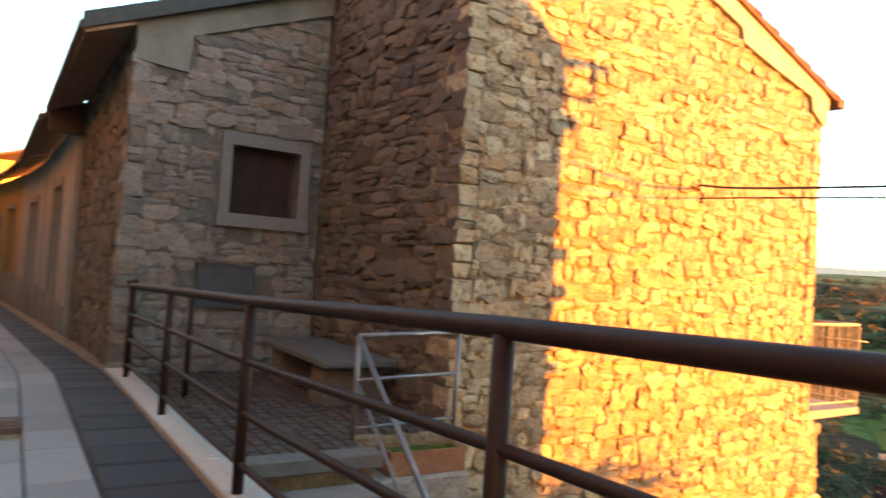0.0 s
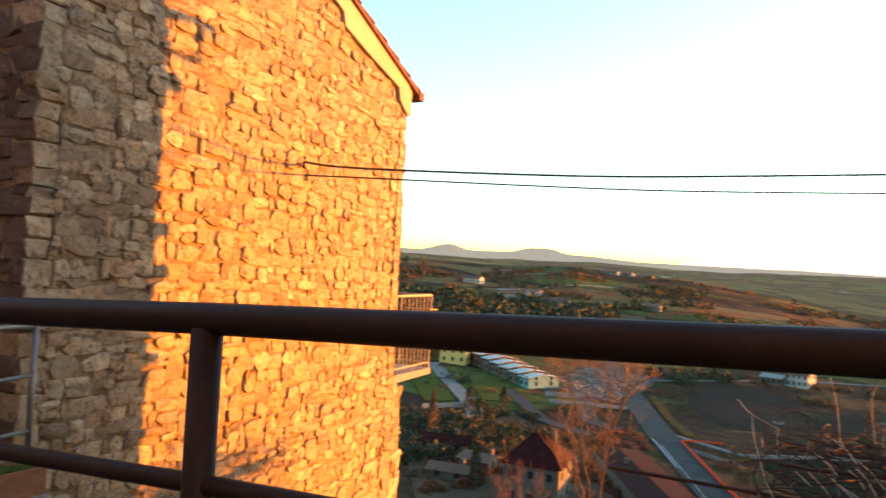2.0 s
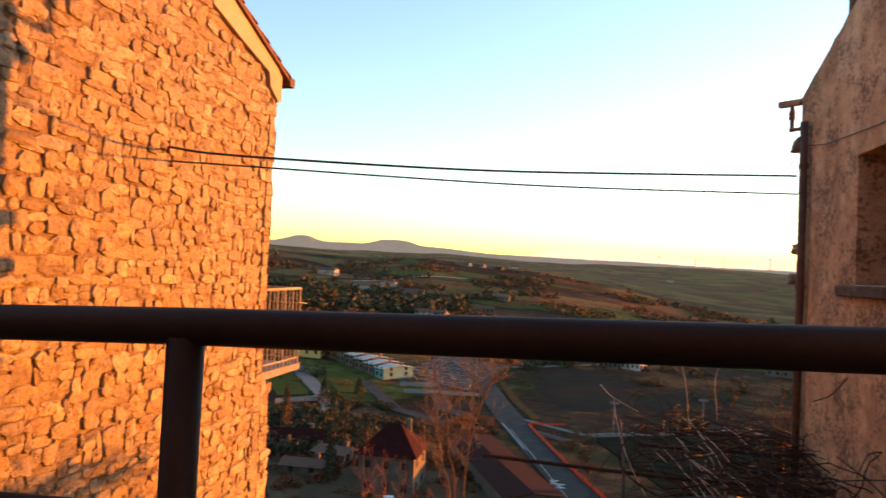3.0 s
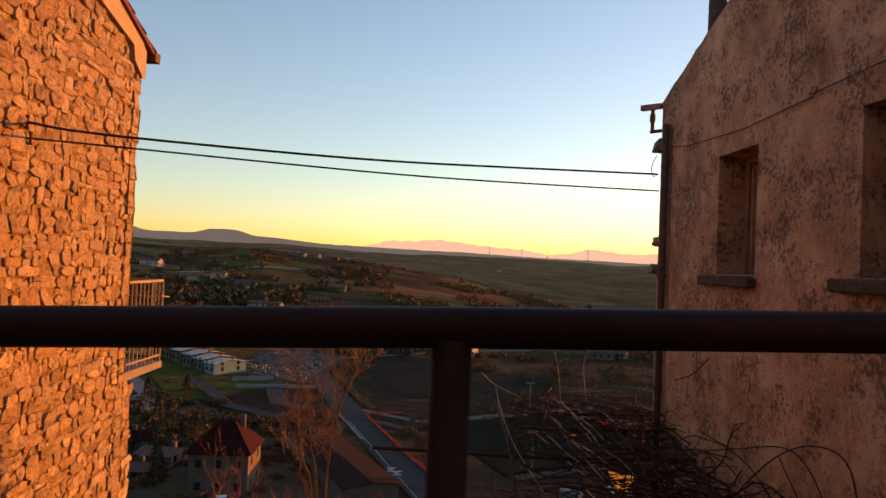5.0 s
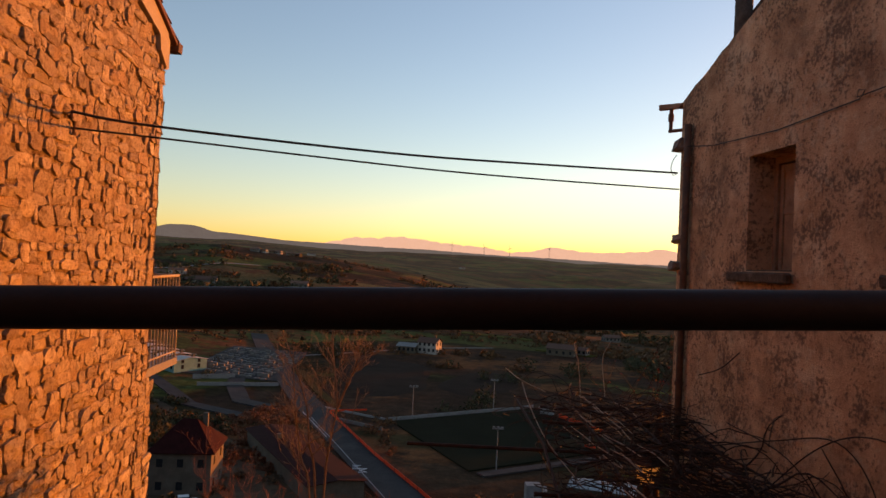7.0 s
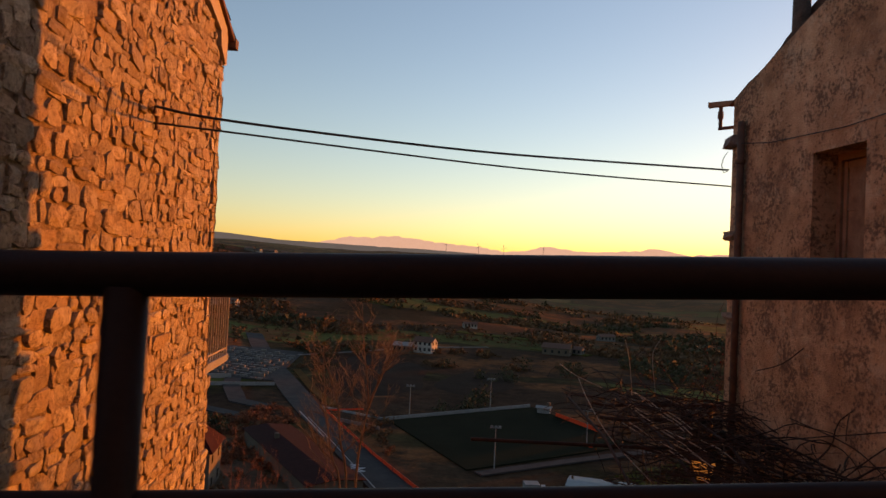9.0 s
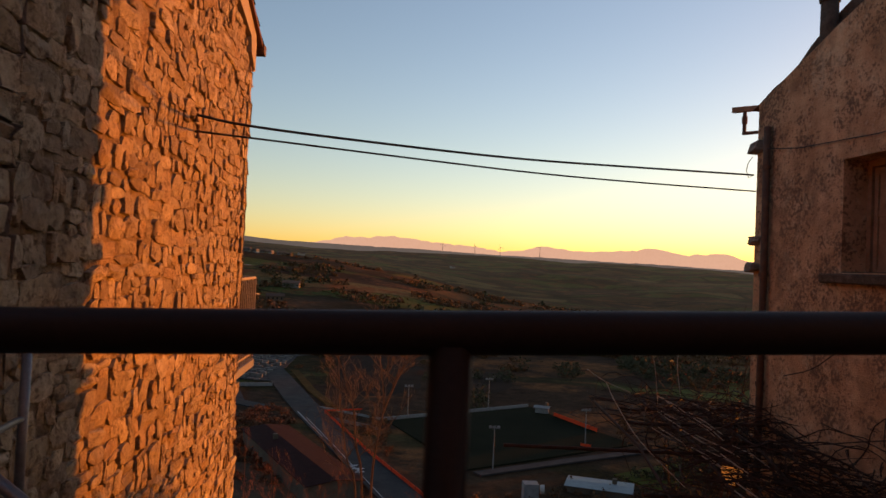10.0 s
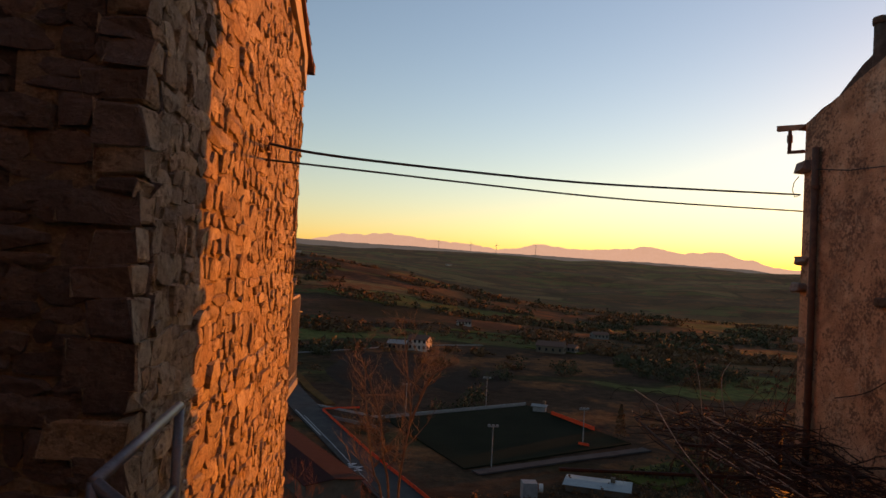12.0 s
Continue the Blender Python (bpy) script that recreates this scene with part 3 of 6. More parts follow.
tiled_roof("roof", gw(5.72, roof_line(5.72) + 0.06, 0.07), gw(2.6, roof_line(2.6) + 0.06, 0.07), -NG, 7.2, stone_house)
set_parent(part("street_roof", prism(bmesh.new(), [gw(2.6, roof_line(2.6) + 0.02, 0.05), gw(-0.2, roof_line(-0.2) + 0.02, 0.05), gw(-0.2, roof_line(-0.2) + 0.09, 0.05), gw(2.6, roof_line(2.6) + 0.09, 0.05)], -NG * 7.2), ROOF_TILE), stone_house)
verge_outline = [gw(5.44, 3.16, 0.012), gw(5.44, roof_line(5.44), 0.012), gw(5.56, roof_line(5.56), 0.012), gw(5.56, 3.2, 0.012)]
set_parent(part("eave_render", prism(bmesh.new(), verge_outline, -NG * 0.5), RENDERING), stone_house)
band = [gw(5.438, 3.18, 0.03), gw(5.2, 3.33, 0.03), gw(5.15, 3.5, 0.03), gw(4.4, 3.68, 0.03), gw(3.75, 3.86, 0.03), gw(3.7, 4.02, 0.03), gw(2.6, 4.4, 0.03), gw(2.6, roof_line(2.6), 0.03), gw(5.438, roof_line(5.438), 0.03)]
set_parent(part("verge_render", prism(bmesh.new(), band, -NG * 0.08), RENDERING), stone_house)
set_parent(part("gutter", prism(bmesh.new(), [gw(5.66, roof_line(5.72) - 0.04, 0.085), gw(5.80, roof_line(5.72) - 0.04, 0.085), gw(5.815, roof_line(5.72) + 0.08, 0.085), gw(5.66, roof_line(5.72) + 0.08, 0.085)], -NG * 6.5), RUST, label="dark brown metal eaves gutter"), stone_house)

# balcony on the valley side
balcony = set_parent(part("balcony", prism(bmesh.new(), [gw(GLEN + 0.0, -0.55, -0.02), gw(GLEN + 1.27, -0.53, -0.02), gw(GLEN + 1.27, -0.44, -0.02), gw(GLEN + 0.0, -0.44, -0.02)], -NG * 3.4), CONCRETE, label="concrete balcony slab with a slim metal railing"), stone_house)


def balcony_piece(name, bm, mat):
    return part(name, bm, mat, balcony)


balcony_piece("handrail", tubed([gw(GLEN, 0.66, -0.05), gw(GLEN + 1.24, 0.67, -0.05), gw(GLEN + 1.24, 0.67, -3.3)], 0.018, 8), RENDERING)
balcony_piece("lower_rail", tubed([gw(GLEN, -0.36, -0.05), gw(GLEN + 1.24, -0.36, -0.05), gw(GLEN + 1.24, -0.36, -3.3)], 0.012, 6), RENDERING)
for i in range(10):
    s = GLEN + 0.12 + 1.12 * i / 9
    balcony_piece("baluster", tubed([gw(s, -0.44, -0.05), gw(s, 0.66, -0.05)], 0.009 if i < 9 else 0.016, 6), RENDERING)
for i in range(1, 26):
    balcony_piece("baluster", tubed([gw(GLEN + 1.24, -0.44, -0.05 - 0.125 * i), gw(GLEN + 1.24, 0.66, -0.05 - 0.125 * i)], 0.009, 6), RENDERING)
balcony_piece("drying_arm", tubed([gw(GLEN + 1.2, 0.46, -0.05), gw(GLEN + 1.42, 0.44, -0.02), gw(GLEN + 1.42, 0.44, -0.6)], 0.009, 6), RENDERING)

# ---- railing along the street ----
railing = thing("railing", (-1, 0, 0), "brown painted tubular steel railing along the street", "railing")
RAIL_TOP = 0.901


def rail_z(x):
    """Drop of the railing's line along the street, from the post at the origin."""
    for (x0, z0), (x1, z1) in (((8.6, 0.278), (0, 0)), ((0, 0), (-1.93, -0.079)), ((-1.93, -0.079), (-3.98, -0.151)), ((-3.98, -0.151), (-6.2, -0.231))):
        if x >= x1:
            return z0 + (z1 - z0) * (x - x0) / (x1 - x0)
    return -0.231


def rail_y(x):
    """The railing bows a few centimetres towards the street."""
    return -0.035 * smooth(0, -1.6, x) * smooth(-5.5, -2.4, x)


def rail_bar(name, drop, radius, x0=-6.0, x1=8.4):
    bm = tubed([(x, rail_y(x), rail_z(x) + RAIL_TOP - drop) for x in (x0, -5, -3.98, -3, -2.4, -1.93, -1.4, -0.7, 0, 2.0, x1)], radius, 20)
    return set_parent(part(name, bm, DARK_METAL, smooth=True), railing)


rail_bar("top_rail", 0, 0.0275)
for drop in (0.278, 0.516, 0.75):
    rail_bar("bar", drop, 0.017)
for x in (-6, -3.98, -1.93, 0, 2, 4, 6, 8):
    z = street_z(x)
    bm = tubed([(x, rail_y(x), z - 0.01), (x, rail_y(x), rail_z(x) + RAIL_TOP - 0.015)], 0.027, 18)
    set_parent(part("post", bm, DARK_METAL, smooth=True), railing)

# ---- the plastered house across the gap ----
RA, RB = Vector((2.690, 8.34, 0)), Vector((3.35, 0.2, 0))
ru = (RB - RA).normalized()          # along the wall, towards the street
rn = Vector((ru.y, -ru.x, 0))
if rn.x > 0:
    rn = -rn                         # facing the stone house
RLEN = (RB - RA).length


def rw(s, z, out=0.0):
    p = RA + ru * s + rn * out
    return Vector((p.x, p.y, z))


TOP_S = 5.2


def verge(s):
    return 3.32 + 0.345 * s + 0.03 * min(max(s, 0), 1.5) if s < TOP_S else verge(TOP_S - 0.001) - 0.345 * (s - TOP_S)


plaster_house = thing("plaster_house", (6, 5, GROUND), "old house with weathered flaking plaster, in shade", "house")
WINDOWS = [(1.68, 2.50, 1.07, 2.33), (4.02, 4.86, 1.06, 2.34)]


def wall_top(a, b):
    pts = [b] + [s for s in (TOP_S, 1.5) if a < s < b] + [a]
    return [rw(s, verge(s)) for s in pts]


bm = bmesh.new()
cuts = [0.0] + [v for w in WINDOWS for v in w[:2]] + [RLEN]
for i in range(len(cuts) - 1):
    a, b = cuts[i], cuts[i + 1]
    if i % 2 == 0:
        prism(bm, [rw(a, GROUND), rw(b, GROUND)] + wall_top(a, b), -rn * 0.45)
    else:
        lo, hi = WINDOWS[i // 2][2:]
        prism(bm, [rw(a, GROUND), rw(b, GROUND), rw(b, lo), rw(a, lo)], -rn * 0.45)
        prism(bm, [rw(a, hi), rw(b, hi)] + wall_top(a, b), -rn * 0.45)
bmesh.ops.remove_doubles(bm, verts=bm.verts, dist=0.0005)
set_parent(part("gable_wall", bm, PLASTER), plaster_house)
set_parent(part("rear_wall", prism(bmesh.new(), [rw(0.01, GROUND, -0.452), rw(0.01, 3.25, -0.452), rw(0.01, 3.25, -7), rw(0.01, GROUND, -7)], ru * 0.4), PLASTER), plaster_house)
set_parent(part("street_wall", prism(bmesh.new(), [rw(RLEN - 0.4, GROUND, -0.452), rw(RLEN - 0.4, 3.6, -0.452), rw(RLEN - 0.4, 3.6, -7), rw(RLEN - 0.4, GROUND, -7)], ru * 0.39), PLASTER), plaster_house)
roof_bm = bmesh.new()
rng = random.Random(31)
edge = [-0.17 + 0.16 * i for i in range(58)]
lumps = [rng.uniform(0.012, 0.05) for _ in edge]
for (s0, l0), (s1, l1) in zip(zip(edge, lumps), zip(edge[1:], lumps[1:])):
    prism(roof_bm, [rw(s0, verge(s0) + 0.004, -0.012), rw(s1, verge(s1) + 0.004, -0.012), rw(s1, verge(s1) + l1, -0.012), rw(s0, verge(s0) + l0, -0.012)], -rn * 7.5)
inner = [(-0.16, 0.16), (0.1, 0.25), (0.3, 0.33), (0.6, 0.43), (1.0, 0.48), (1.5, 0.49), (TOP_S, 0.49)]
for (s0, e0), (s1, e1) in zip(inner, inner[1:]):
    prism(roof_bm, [rw(s0, verge(s0) + 0.003, -0.32), rw(s1, verge(s1) + 0.003, -0.32), rw(s1, verge(s1) + e1, -0.32), rw(s0, verge(s0) + e0, -0.32)], -rn * 6.5)
set_parent(part("roof", roof_bm, LICHEN, label="dark weathered roof edge without overhang"), plaster_house)


def right_piece(name, bm, mat, parent, label="", smooth_it=False):
    ob = part(name, bm, mat, parent, label, smooth_it)
    if parent is plaster_house:
        set_parent(ob, plaster_house)
    return ob


def wall_block(a, b, lo, hi, out0, out1):
    return prism(bmesh.new(), [rw(a, lo, out1), rw(b, lo, out1), rw(b, hi, out1), rw(a, hi, out1)], -rn * (out1 - out0))


for a, b, lo, hi in WINDOWS:
    win = right_piece("window", wall_block(a, b, lo, hi, -0.44, -0.41), DARK_WOOD, plaster_house, "recessed window with worn brown wooden shutters")
    right_piece("window_frame", wall_block(a, a + 0.06, lo, hi, -0.405, -0.30), WOOD, win)
    right_piece("window_frame", wall_block(b - 0.06, b, lo, hi, -0.405, -0.30), WOOD, win)
    right_piece("window_frame", wall_block(a + 0.062, b - 0.062, hi - 0.07, hi, -0.405, -0.30), WOOD, win)
    mid = (a + b) / 2
    for c, d in ((a + 0.075, mid - 0.006), (mid + 0.006, b - 0.075)):
        leaf = right_piece("shutter", wall_block(c, d, lo + 0.02, hi - 0.085, -0.39, -0.345), WOOD, win, "faded brown wooden shutter leaf")
        for e, f in ((c, c + 0.055), (d - 0.055, d)):
            right_piece("stile", wall_block(e, f, lo + 0.02, hi - 0.085, -0.3445, -0.325), WOOD, win)
        for z0 in (lo + 0.02, (lo + hi) / 2, hi - 0.16):
            right_piece("cross_rail", wall_block(c + 0.057, d - 0.057, z0, z0 + 0.07, -0.3445, -0.33), WOOD, win)
    sill_bm = prism(bmesh.new(), [rw(a - 0.24, lo - 0.12, 0.10), rw(b + 0.04, lo - 0.13, 0.10), rw(b + 0.04, lo - 0.015, 0.11), rw(a - 0.24, lo - 0.01, 0.11)], -rn * 0.09)
    bmesh.ops.bevel(sill_bm, geom=list(sill_bm.edges), offset=0.018, segments=1, affect="EDGES")
    right_piece("sill", sill_bm, LICHEN, win, "dark lichen-stained stone window sill")
    right_piece("sill_bed", wall_block(a + 0.002, b - 0.002, lo - 0.003, lo + 0.012, -0.40, -0.002), LICHEN, win)

# ragged stones at the house's far corner, where the plaster has gone
rng = random.Random(5)
for z, out, h in ((2.73, 0.09, 0.17), (1.48, 0.06, 0.11), (1.12, 0.11, 0.12), (0.42, 0.02, 0.1)):
    stone_bm = boxed((-0.14, -0.15, -h / 2), (0.14, 0.10, h / 2), bevel=0.03)
    for v in stone_bm.verts:
        v.co += Vector((rng.uniform(-0.02, 0.02), rng.uniform(-0.02, 0.02), rng.uniform(-0.02, 0.02)))
    ob = right_piece("corner_stone", stone_bm, STONE_GREY, None)
    ob.matrix_basis = Matrix.Translation(rw(0.0, z, -0.14 + out))
    set_parent(ob, plaster_house)

chimney = right_piece("chimney", tubed([rw(1.09, 3.45, -0.2), rw(1.09, 4.34, -0.2)], [0.108, 0.1], 16), LICHEN, plaster_house, "round dark grey cement chimney pot with a flat cap", True)
right_piece("cap", tubed([rw(1.09, 4.33, -0.2), rw(1.09, 4.36, -0.2), rw(1.09, 4.41, -0.2)], [0.115, 0.122, 0.118], 16), LICHEN, chimney)
right_piece("downpipe", tubed([rw(0.32, 2.95, 0.07), rw(0.34, 0.9, 0.07), rw(0.33, -3.6, 0.07)], 0.045, 12), RUST, plaster_house, "rusty brown downpipe", True)
for z in (2.4, 1.0, -0.4):
    right_piece("pipe_clip", tubed([rw(0.33, z, 0.07), rw(0.33, z + 0.05, 0.07)], 0.056, 12), RUST, plaster_house)

# service bracket for the cables
bracket = thing("cable_bracket", (2.6, 8.6, 3.0), "weathered wooden crossarm and steel bracket for overhead cables", "bracket")
for name, bm, mat in (
        ("crossarm", prism(bmesh.new(), [Vector((2.50, 8.74, 3.29)), Vector((2.98, 8.40, 3.31)), Vector((2.98, 8.40, 3.37)), Vector((2.50, 8.74, 3.36))], (0.05, 0.06, 0)), WOOD),
        ("stem", tubed([(2.65, 8.66, 3.29), (2.65, 8.66, 2.98)], 0.026, 10), RUST),
        ("collar", tubed([(2.65, 8.66, 3.22), (2.65, 8.66, 3.12)], 0.038, 10), RUST),
        ("lower_arm", tubed([(2.63, 8.67, 2.985), (2.90, 8.40, 2.985)], 0.024, 8), RUST)):
    set_parent(part(name, bm, mat), bracket)


def sagging(a, b, drops):
    """A cable from a to b that hangs by the given drops at shares of its length."""
    a, b = Vector(a), Vector(b)
    return smooth_line([a.lerp(b, t) - Vector((0, 0, d)) for t, d in drops])


def smooth_line(pts, n=6):
    """A smooth line through a few points."""
    p = [Vector(q) for q in pts]
    p = [p[0] * 2 - p[1]] + p + [p[-1] * 2 - p[-2]]
    out = []
    for a, b, c, d in zip(p, p[1:], p[2:], p[3:]):
        for i in range(n):
            t = i / n
            out.append(0.5 * (2 * b + (c - a) * t + (2 * a - 5 * b + 4 * c - d) * t * t + (3 * b - a - 3 * c + d) * t ** 3))
    return out + [p[-2]]


SLACK = [(0, 0), (0.05, 0.043), (0.15, 0.071), (0.35, 0.096), (0.5, 0.096), (0.67, 0.068), (0.9, 0.021), (1, 0)]
TAUT = [(0, 0), (0.1, 0.012), (0.3, 0.04), (0.5, 0.058), (0.7, 0.045), (1, 0)]
for a, b, sag, r in (((-3.84, 5.325, 2.14), (2.66, 8.38, 2.37), SLACK, 0.013), ((-3.84, 5.385, 2.005), (2.66, 8.30, 2.14), TAUT, 0.010)):
    tagged(part("overhead_cable", tubed(sagging(a, b, sag), r, 6), CABLE), "black twisted overhead cable strung between the houses", "cable", "overhead cables")
    hook = thing("wall_insulator", a, "small dark steel cable anchor on the stone wall", "insulator", "cable anchors")
    p = Vector(a)
    set_parent(part("pin", tubed([p + Vector((-0.12, 0, 0)), p + Vector((0.02, 0, 0))], 0.012, 6), RUST), hook)
    set_parent(part("spool", tubed([p + Vector((0, 0, -0.06)), p + Vector((0, 0, -0.02)), p + Vector((0, 0, 0.02)), p + Vector((0, 0, 0.06))], [0.02, 0.012, 0.012, 0.02], 10), RUST), hook)
wire = [rw(0.34, 2.66, 0.09), rw(0.9, 2.58, 0.03), rw(2.2, 2.52, 0.02), rw(3.4, 2.56, 0.02), rw(3.48, 2.62, 0.03), rw(3.4, 2.64, 0.03), rw(3.38, 2.58, 0.03), rw(5.2, 2.63, 0.02), rw(8.0, 2.75, 0.02)]
tagged(part("wall_wire", tubed(wire, 0.006, 5), CABLE), "twisted wire looped along the plastered wall", "wire")
loop = [(2.66, 8.42, 2.62), (2.62, 8.46, 2.54), (2.60, 8.46, 2.44), (2.63, 8.45, 2.34), (2.66, 8.4, 2.36)]
tagged(part("drip_loop", tubed(loop, 0.006, 5), CABLE), "thin cable loop hanging at the house corner", "cable")

# ---- the low stone house beside the terrace, and the street front beyond ----
INNER = Vector((-6.83, 2.147, 0))


def ww(s, z, out=0.0):
    """On the window wall: s metres from the street corner towards the inner corner."""
    p = INNER + EG * (s - 2.2) + NG * out
    return Vector((p.x, p.y, z))


def low_verge(s):
    return 3.45 + 0.41 * s


WS0, WS1, WZ0, WZ1 = 1.09, 1.90, 1.51, 2.29       # window opening
low_house = thing("low_stone_house", (-8, 1, -0.3), "low grey stone house with a small framed window", "house")
bm = bmesh.new()
for outline in ([ww(0.02, -0.9, -0.03), ww(WS0, -0.9, -0.03), ww(WS0, low_verge(WS0), -0.03), ww(0.02, low_verge(0), -0.03)],
                [ww(WS1, -0.9, -0.03), ww(2.19, -0.9, -0.03), ww(2.19, low_verge(2.19), -0.03), ww(WS1, low_verge(WS1), -0.03)],
                [ww(WS0, -0.9, -0.03), ww(WS1, -0.9, -0.03), ww(WS1, WZ0, -0.03), ww(WS0, WZ0, -0.03)],
                [ww(WS0, WZ1, -0.03), ww(WS1, WZ1, -0.03), ww(WS1, low_verge(WS1), -0.03), ww(WS0, low_verge(WS0), -0.03)]):
    prism(bm, outline, -NG * 0.5)
bmesh.ops.remove_doubles(bm, verts=bm.verts, dist=0.0005)
window_wall = set_parent(part("window_wall", bm, MORTAR), low_house)
FD = Vector((-0.99993, -0.012, 0))
FN = Vector((0.012, -0.99993, 0))
FC = ww(0, 0)


def fw(s, z, out=0.0):
    out += 0.0042 * max(s - 6.0, 0.0) ** 2          # the row follows the street's bend
    p = FC + FD * s + FN * out
    return Vector((p.x, p.y, z))


window = thing("window_1", ww(1.5, 1.4), "small dark window in a pale stone surround", "window", kind="structure")


def wblock(a, b, lo, hi, out0, out1):
    return prism(bmesh.new(), [ww(a, lo, out1), ww(b, lo, out1), ww(b, hi, out1), ww(a, hi, out1)], -NG * (out1 - out0))


# the two shutter panels here are dark sheets painted as the unlit interior
for name, dims, mat in (("surround", (WS0 - 0.12, WS0, WZ0, WZ1, -0.1, 0.035), GRANITE), ("surround", (WS1, WS1 + 0.12, WZ0, WZ1, -0.1, 0.035), GRANITE),
                        ("lintel", (WS0 - 0.12, WS1 + 0.12, WZ1, WZ1 + 0.14, -0.1, 0.037), GRANITE), ("window_sill", (WS0 - 0.14, WS1 + 0.14, WZ0 - 0.15, WZ0, -0.1, 0.06), GRANITE),
                        ("window_frame", (WS0, WS0 + 0.05, WZ0, WZ1, -0.2, -0.15), DARK_WOOD), ("window_frame", (WS1 - 0.05, WS1, WZ0, WZ1, -0.2, -0.15), DARK_WOOD),
                        ("shutter", (WS0 + 0.052, 1.488, WZ0, WZ1, -0.21, -0.17), ROOM_DARK), ("shutter", (1.494, WS1 - 0.052, WZ0, WZ1, -0.21, -0.17), ROOM_DARK)):
    set_parent(part(name, wblock(*dims), mat), window)
METER_PAINT = material("dark_blue_grey_paint", [(0.3, (0.045, 0.045, 0.05)), (0.7, (0.065, 0.065, 0.07))], 5, 0.6, bump=0.15, grain=50)
meter = thing("meter_cabinet", ww(1.0, 0.4), "flat grey metal meter cabinet on the stone wall", "cabinet")
set_parent(part("body", wblock(0.80, 1.42, 0.44, 0.91, -0.03, 0.06), METER_PAINT), meter)
set_parent(part("door", wblock(0.82, 1.40, 0.46, 0.89, 0.062, 0.072), METER_PAINT), meter)
set_parent(part("top_lip", wblock(0.78, 1.44, 0.913, 0.935, -0.03, 0.085), METER_PAINT), meter)
band = [ww(0.0, 3.04, 0.02), ww(0.55, 3.0, 0.02), ww(0.57, 3.41, 0.02), ww(2.19, 4.05, 0.02), ww(2.19, low_verge(2.19), 0.02), ww(0.0, low_verge(0), 0.02)]
set_parent(part("verge_render", prism(bmesh.new(), band, -NG * 0.06), GREY_RENDER), low_house)
tiled_roof("roof", ww(-0.46, low_verge(-0.46) + 0.05, 0.06), ww(2.25, low_verge(2.25) + 0.05, 0.06), -NG, 5.24, low_house)
set_parent(part("verge_board", prism(bmesh.new(), [ww(-0.53, low_verge(-0.53) - 0.03, 0.16), ww(2.19, low_verge(2.19), 0.16), ww(2.19, low_verge(2.19) + 0.17, 0.16), ww(-0.53, low_verge(-0.53) + 0.14, 0.16)], -NG * 0.09), CABLE, label="black metal verge trim"), low_house)
set_parent(part("eave_end", prism(bmesh.new(), [ww(-0.5, low_verge(-0.5) - 0.06, -5.0), ww(0.02, low_verge(0.02) - 0.06, -5.0), ww(0.02, 2.85, -5.0), ww(-0.5, 2.85, -5.0)], -NG * 0.18), DARK_WOOD), low_house)
set_parent(part("end_wall", prism(bmesh.new(), [ww(0.025, -0.9, -5.0), ww(2.19, -0.9, -5.0), ww(2.19, low_verge(2.19) - 0.02, -5.0), ww(0.025, low_verge(0.025) - 0.02, -5.0)], -NG * 0.2), GREY_MORTAR), low_house)
set_parent(part("eave_gutter", tubed([ww(-0.51, low_verge(-0.46) + 0.0, 0.09), ww(-0.51, low_verge(-0.46) - 0.02, -5.2)], 0.06, 10), RUST), low_house)
set_parent(part("soffit", prism(bmesh.new(), [ww(-0.5, low_verge(-0.5) - 0.03, 0.1), ww(-0.02, low_verge(-0.02) - 0.03, 0.1), ww(-0.02, low_verge(-0.02) - 0.07, 0.1), ww(-0.5, low_verge(-0.5) - 0.07, 0.1)], -NG * 5.098), WOOD), low_house)


def front(s0, s1, top, mat, openings, owner, out=0.0):
    """A stretch of street front with real openings: doors and windows as (s0, s1, z0, z1)."""
    cuts = [s0] + [v for o in openings for v in o[:2]] + [s1]
    bm = bmesh.new()
    for i in range(len(cuts) - 1):
        a, b = cuts[i], cuts[i + 1]
        spans = [(-1.6, top)] if i % 2 == 0 else [(-1.6, openings[i // 2][2]), (openings[i // 2][3], top)]
        for lo, hi in spans:
            prism(bm, [fw(a, lo, out), fw(b, lo, out), fw(b, hi, out), fw(a, hi, out)], -FN * 0.4)
    bmesh.ops.remove_doubles(bm, verts=bm.verts, dist=0.0005)
    return set_parent(part("street_wall", bm, mat), owner)


def fblock(a, b, lo, hi, out0, out1):
    return prism(bmesh.new(), [fw(a, lo, out1), fw(b, lo, out1), fw(b, hi, out1), fw(a, hi, out1)], -FN * (out1 - out0))


street_wall = front(0.53, 5.2, 3.385, MORTAR, [], low_house, -0.03)


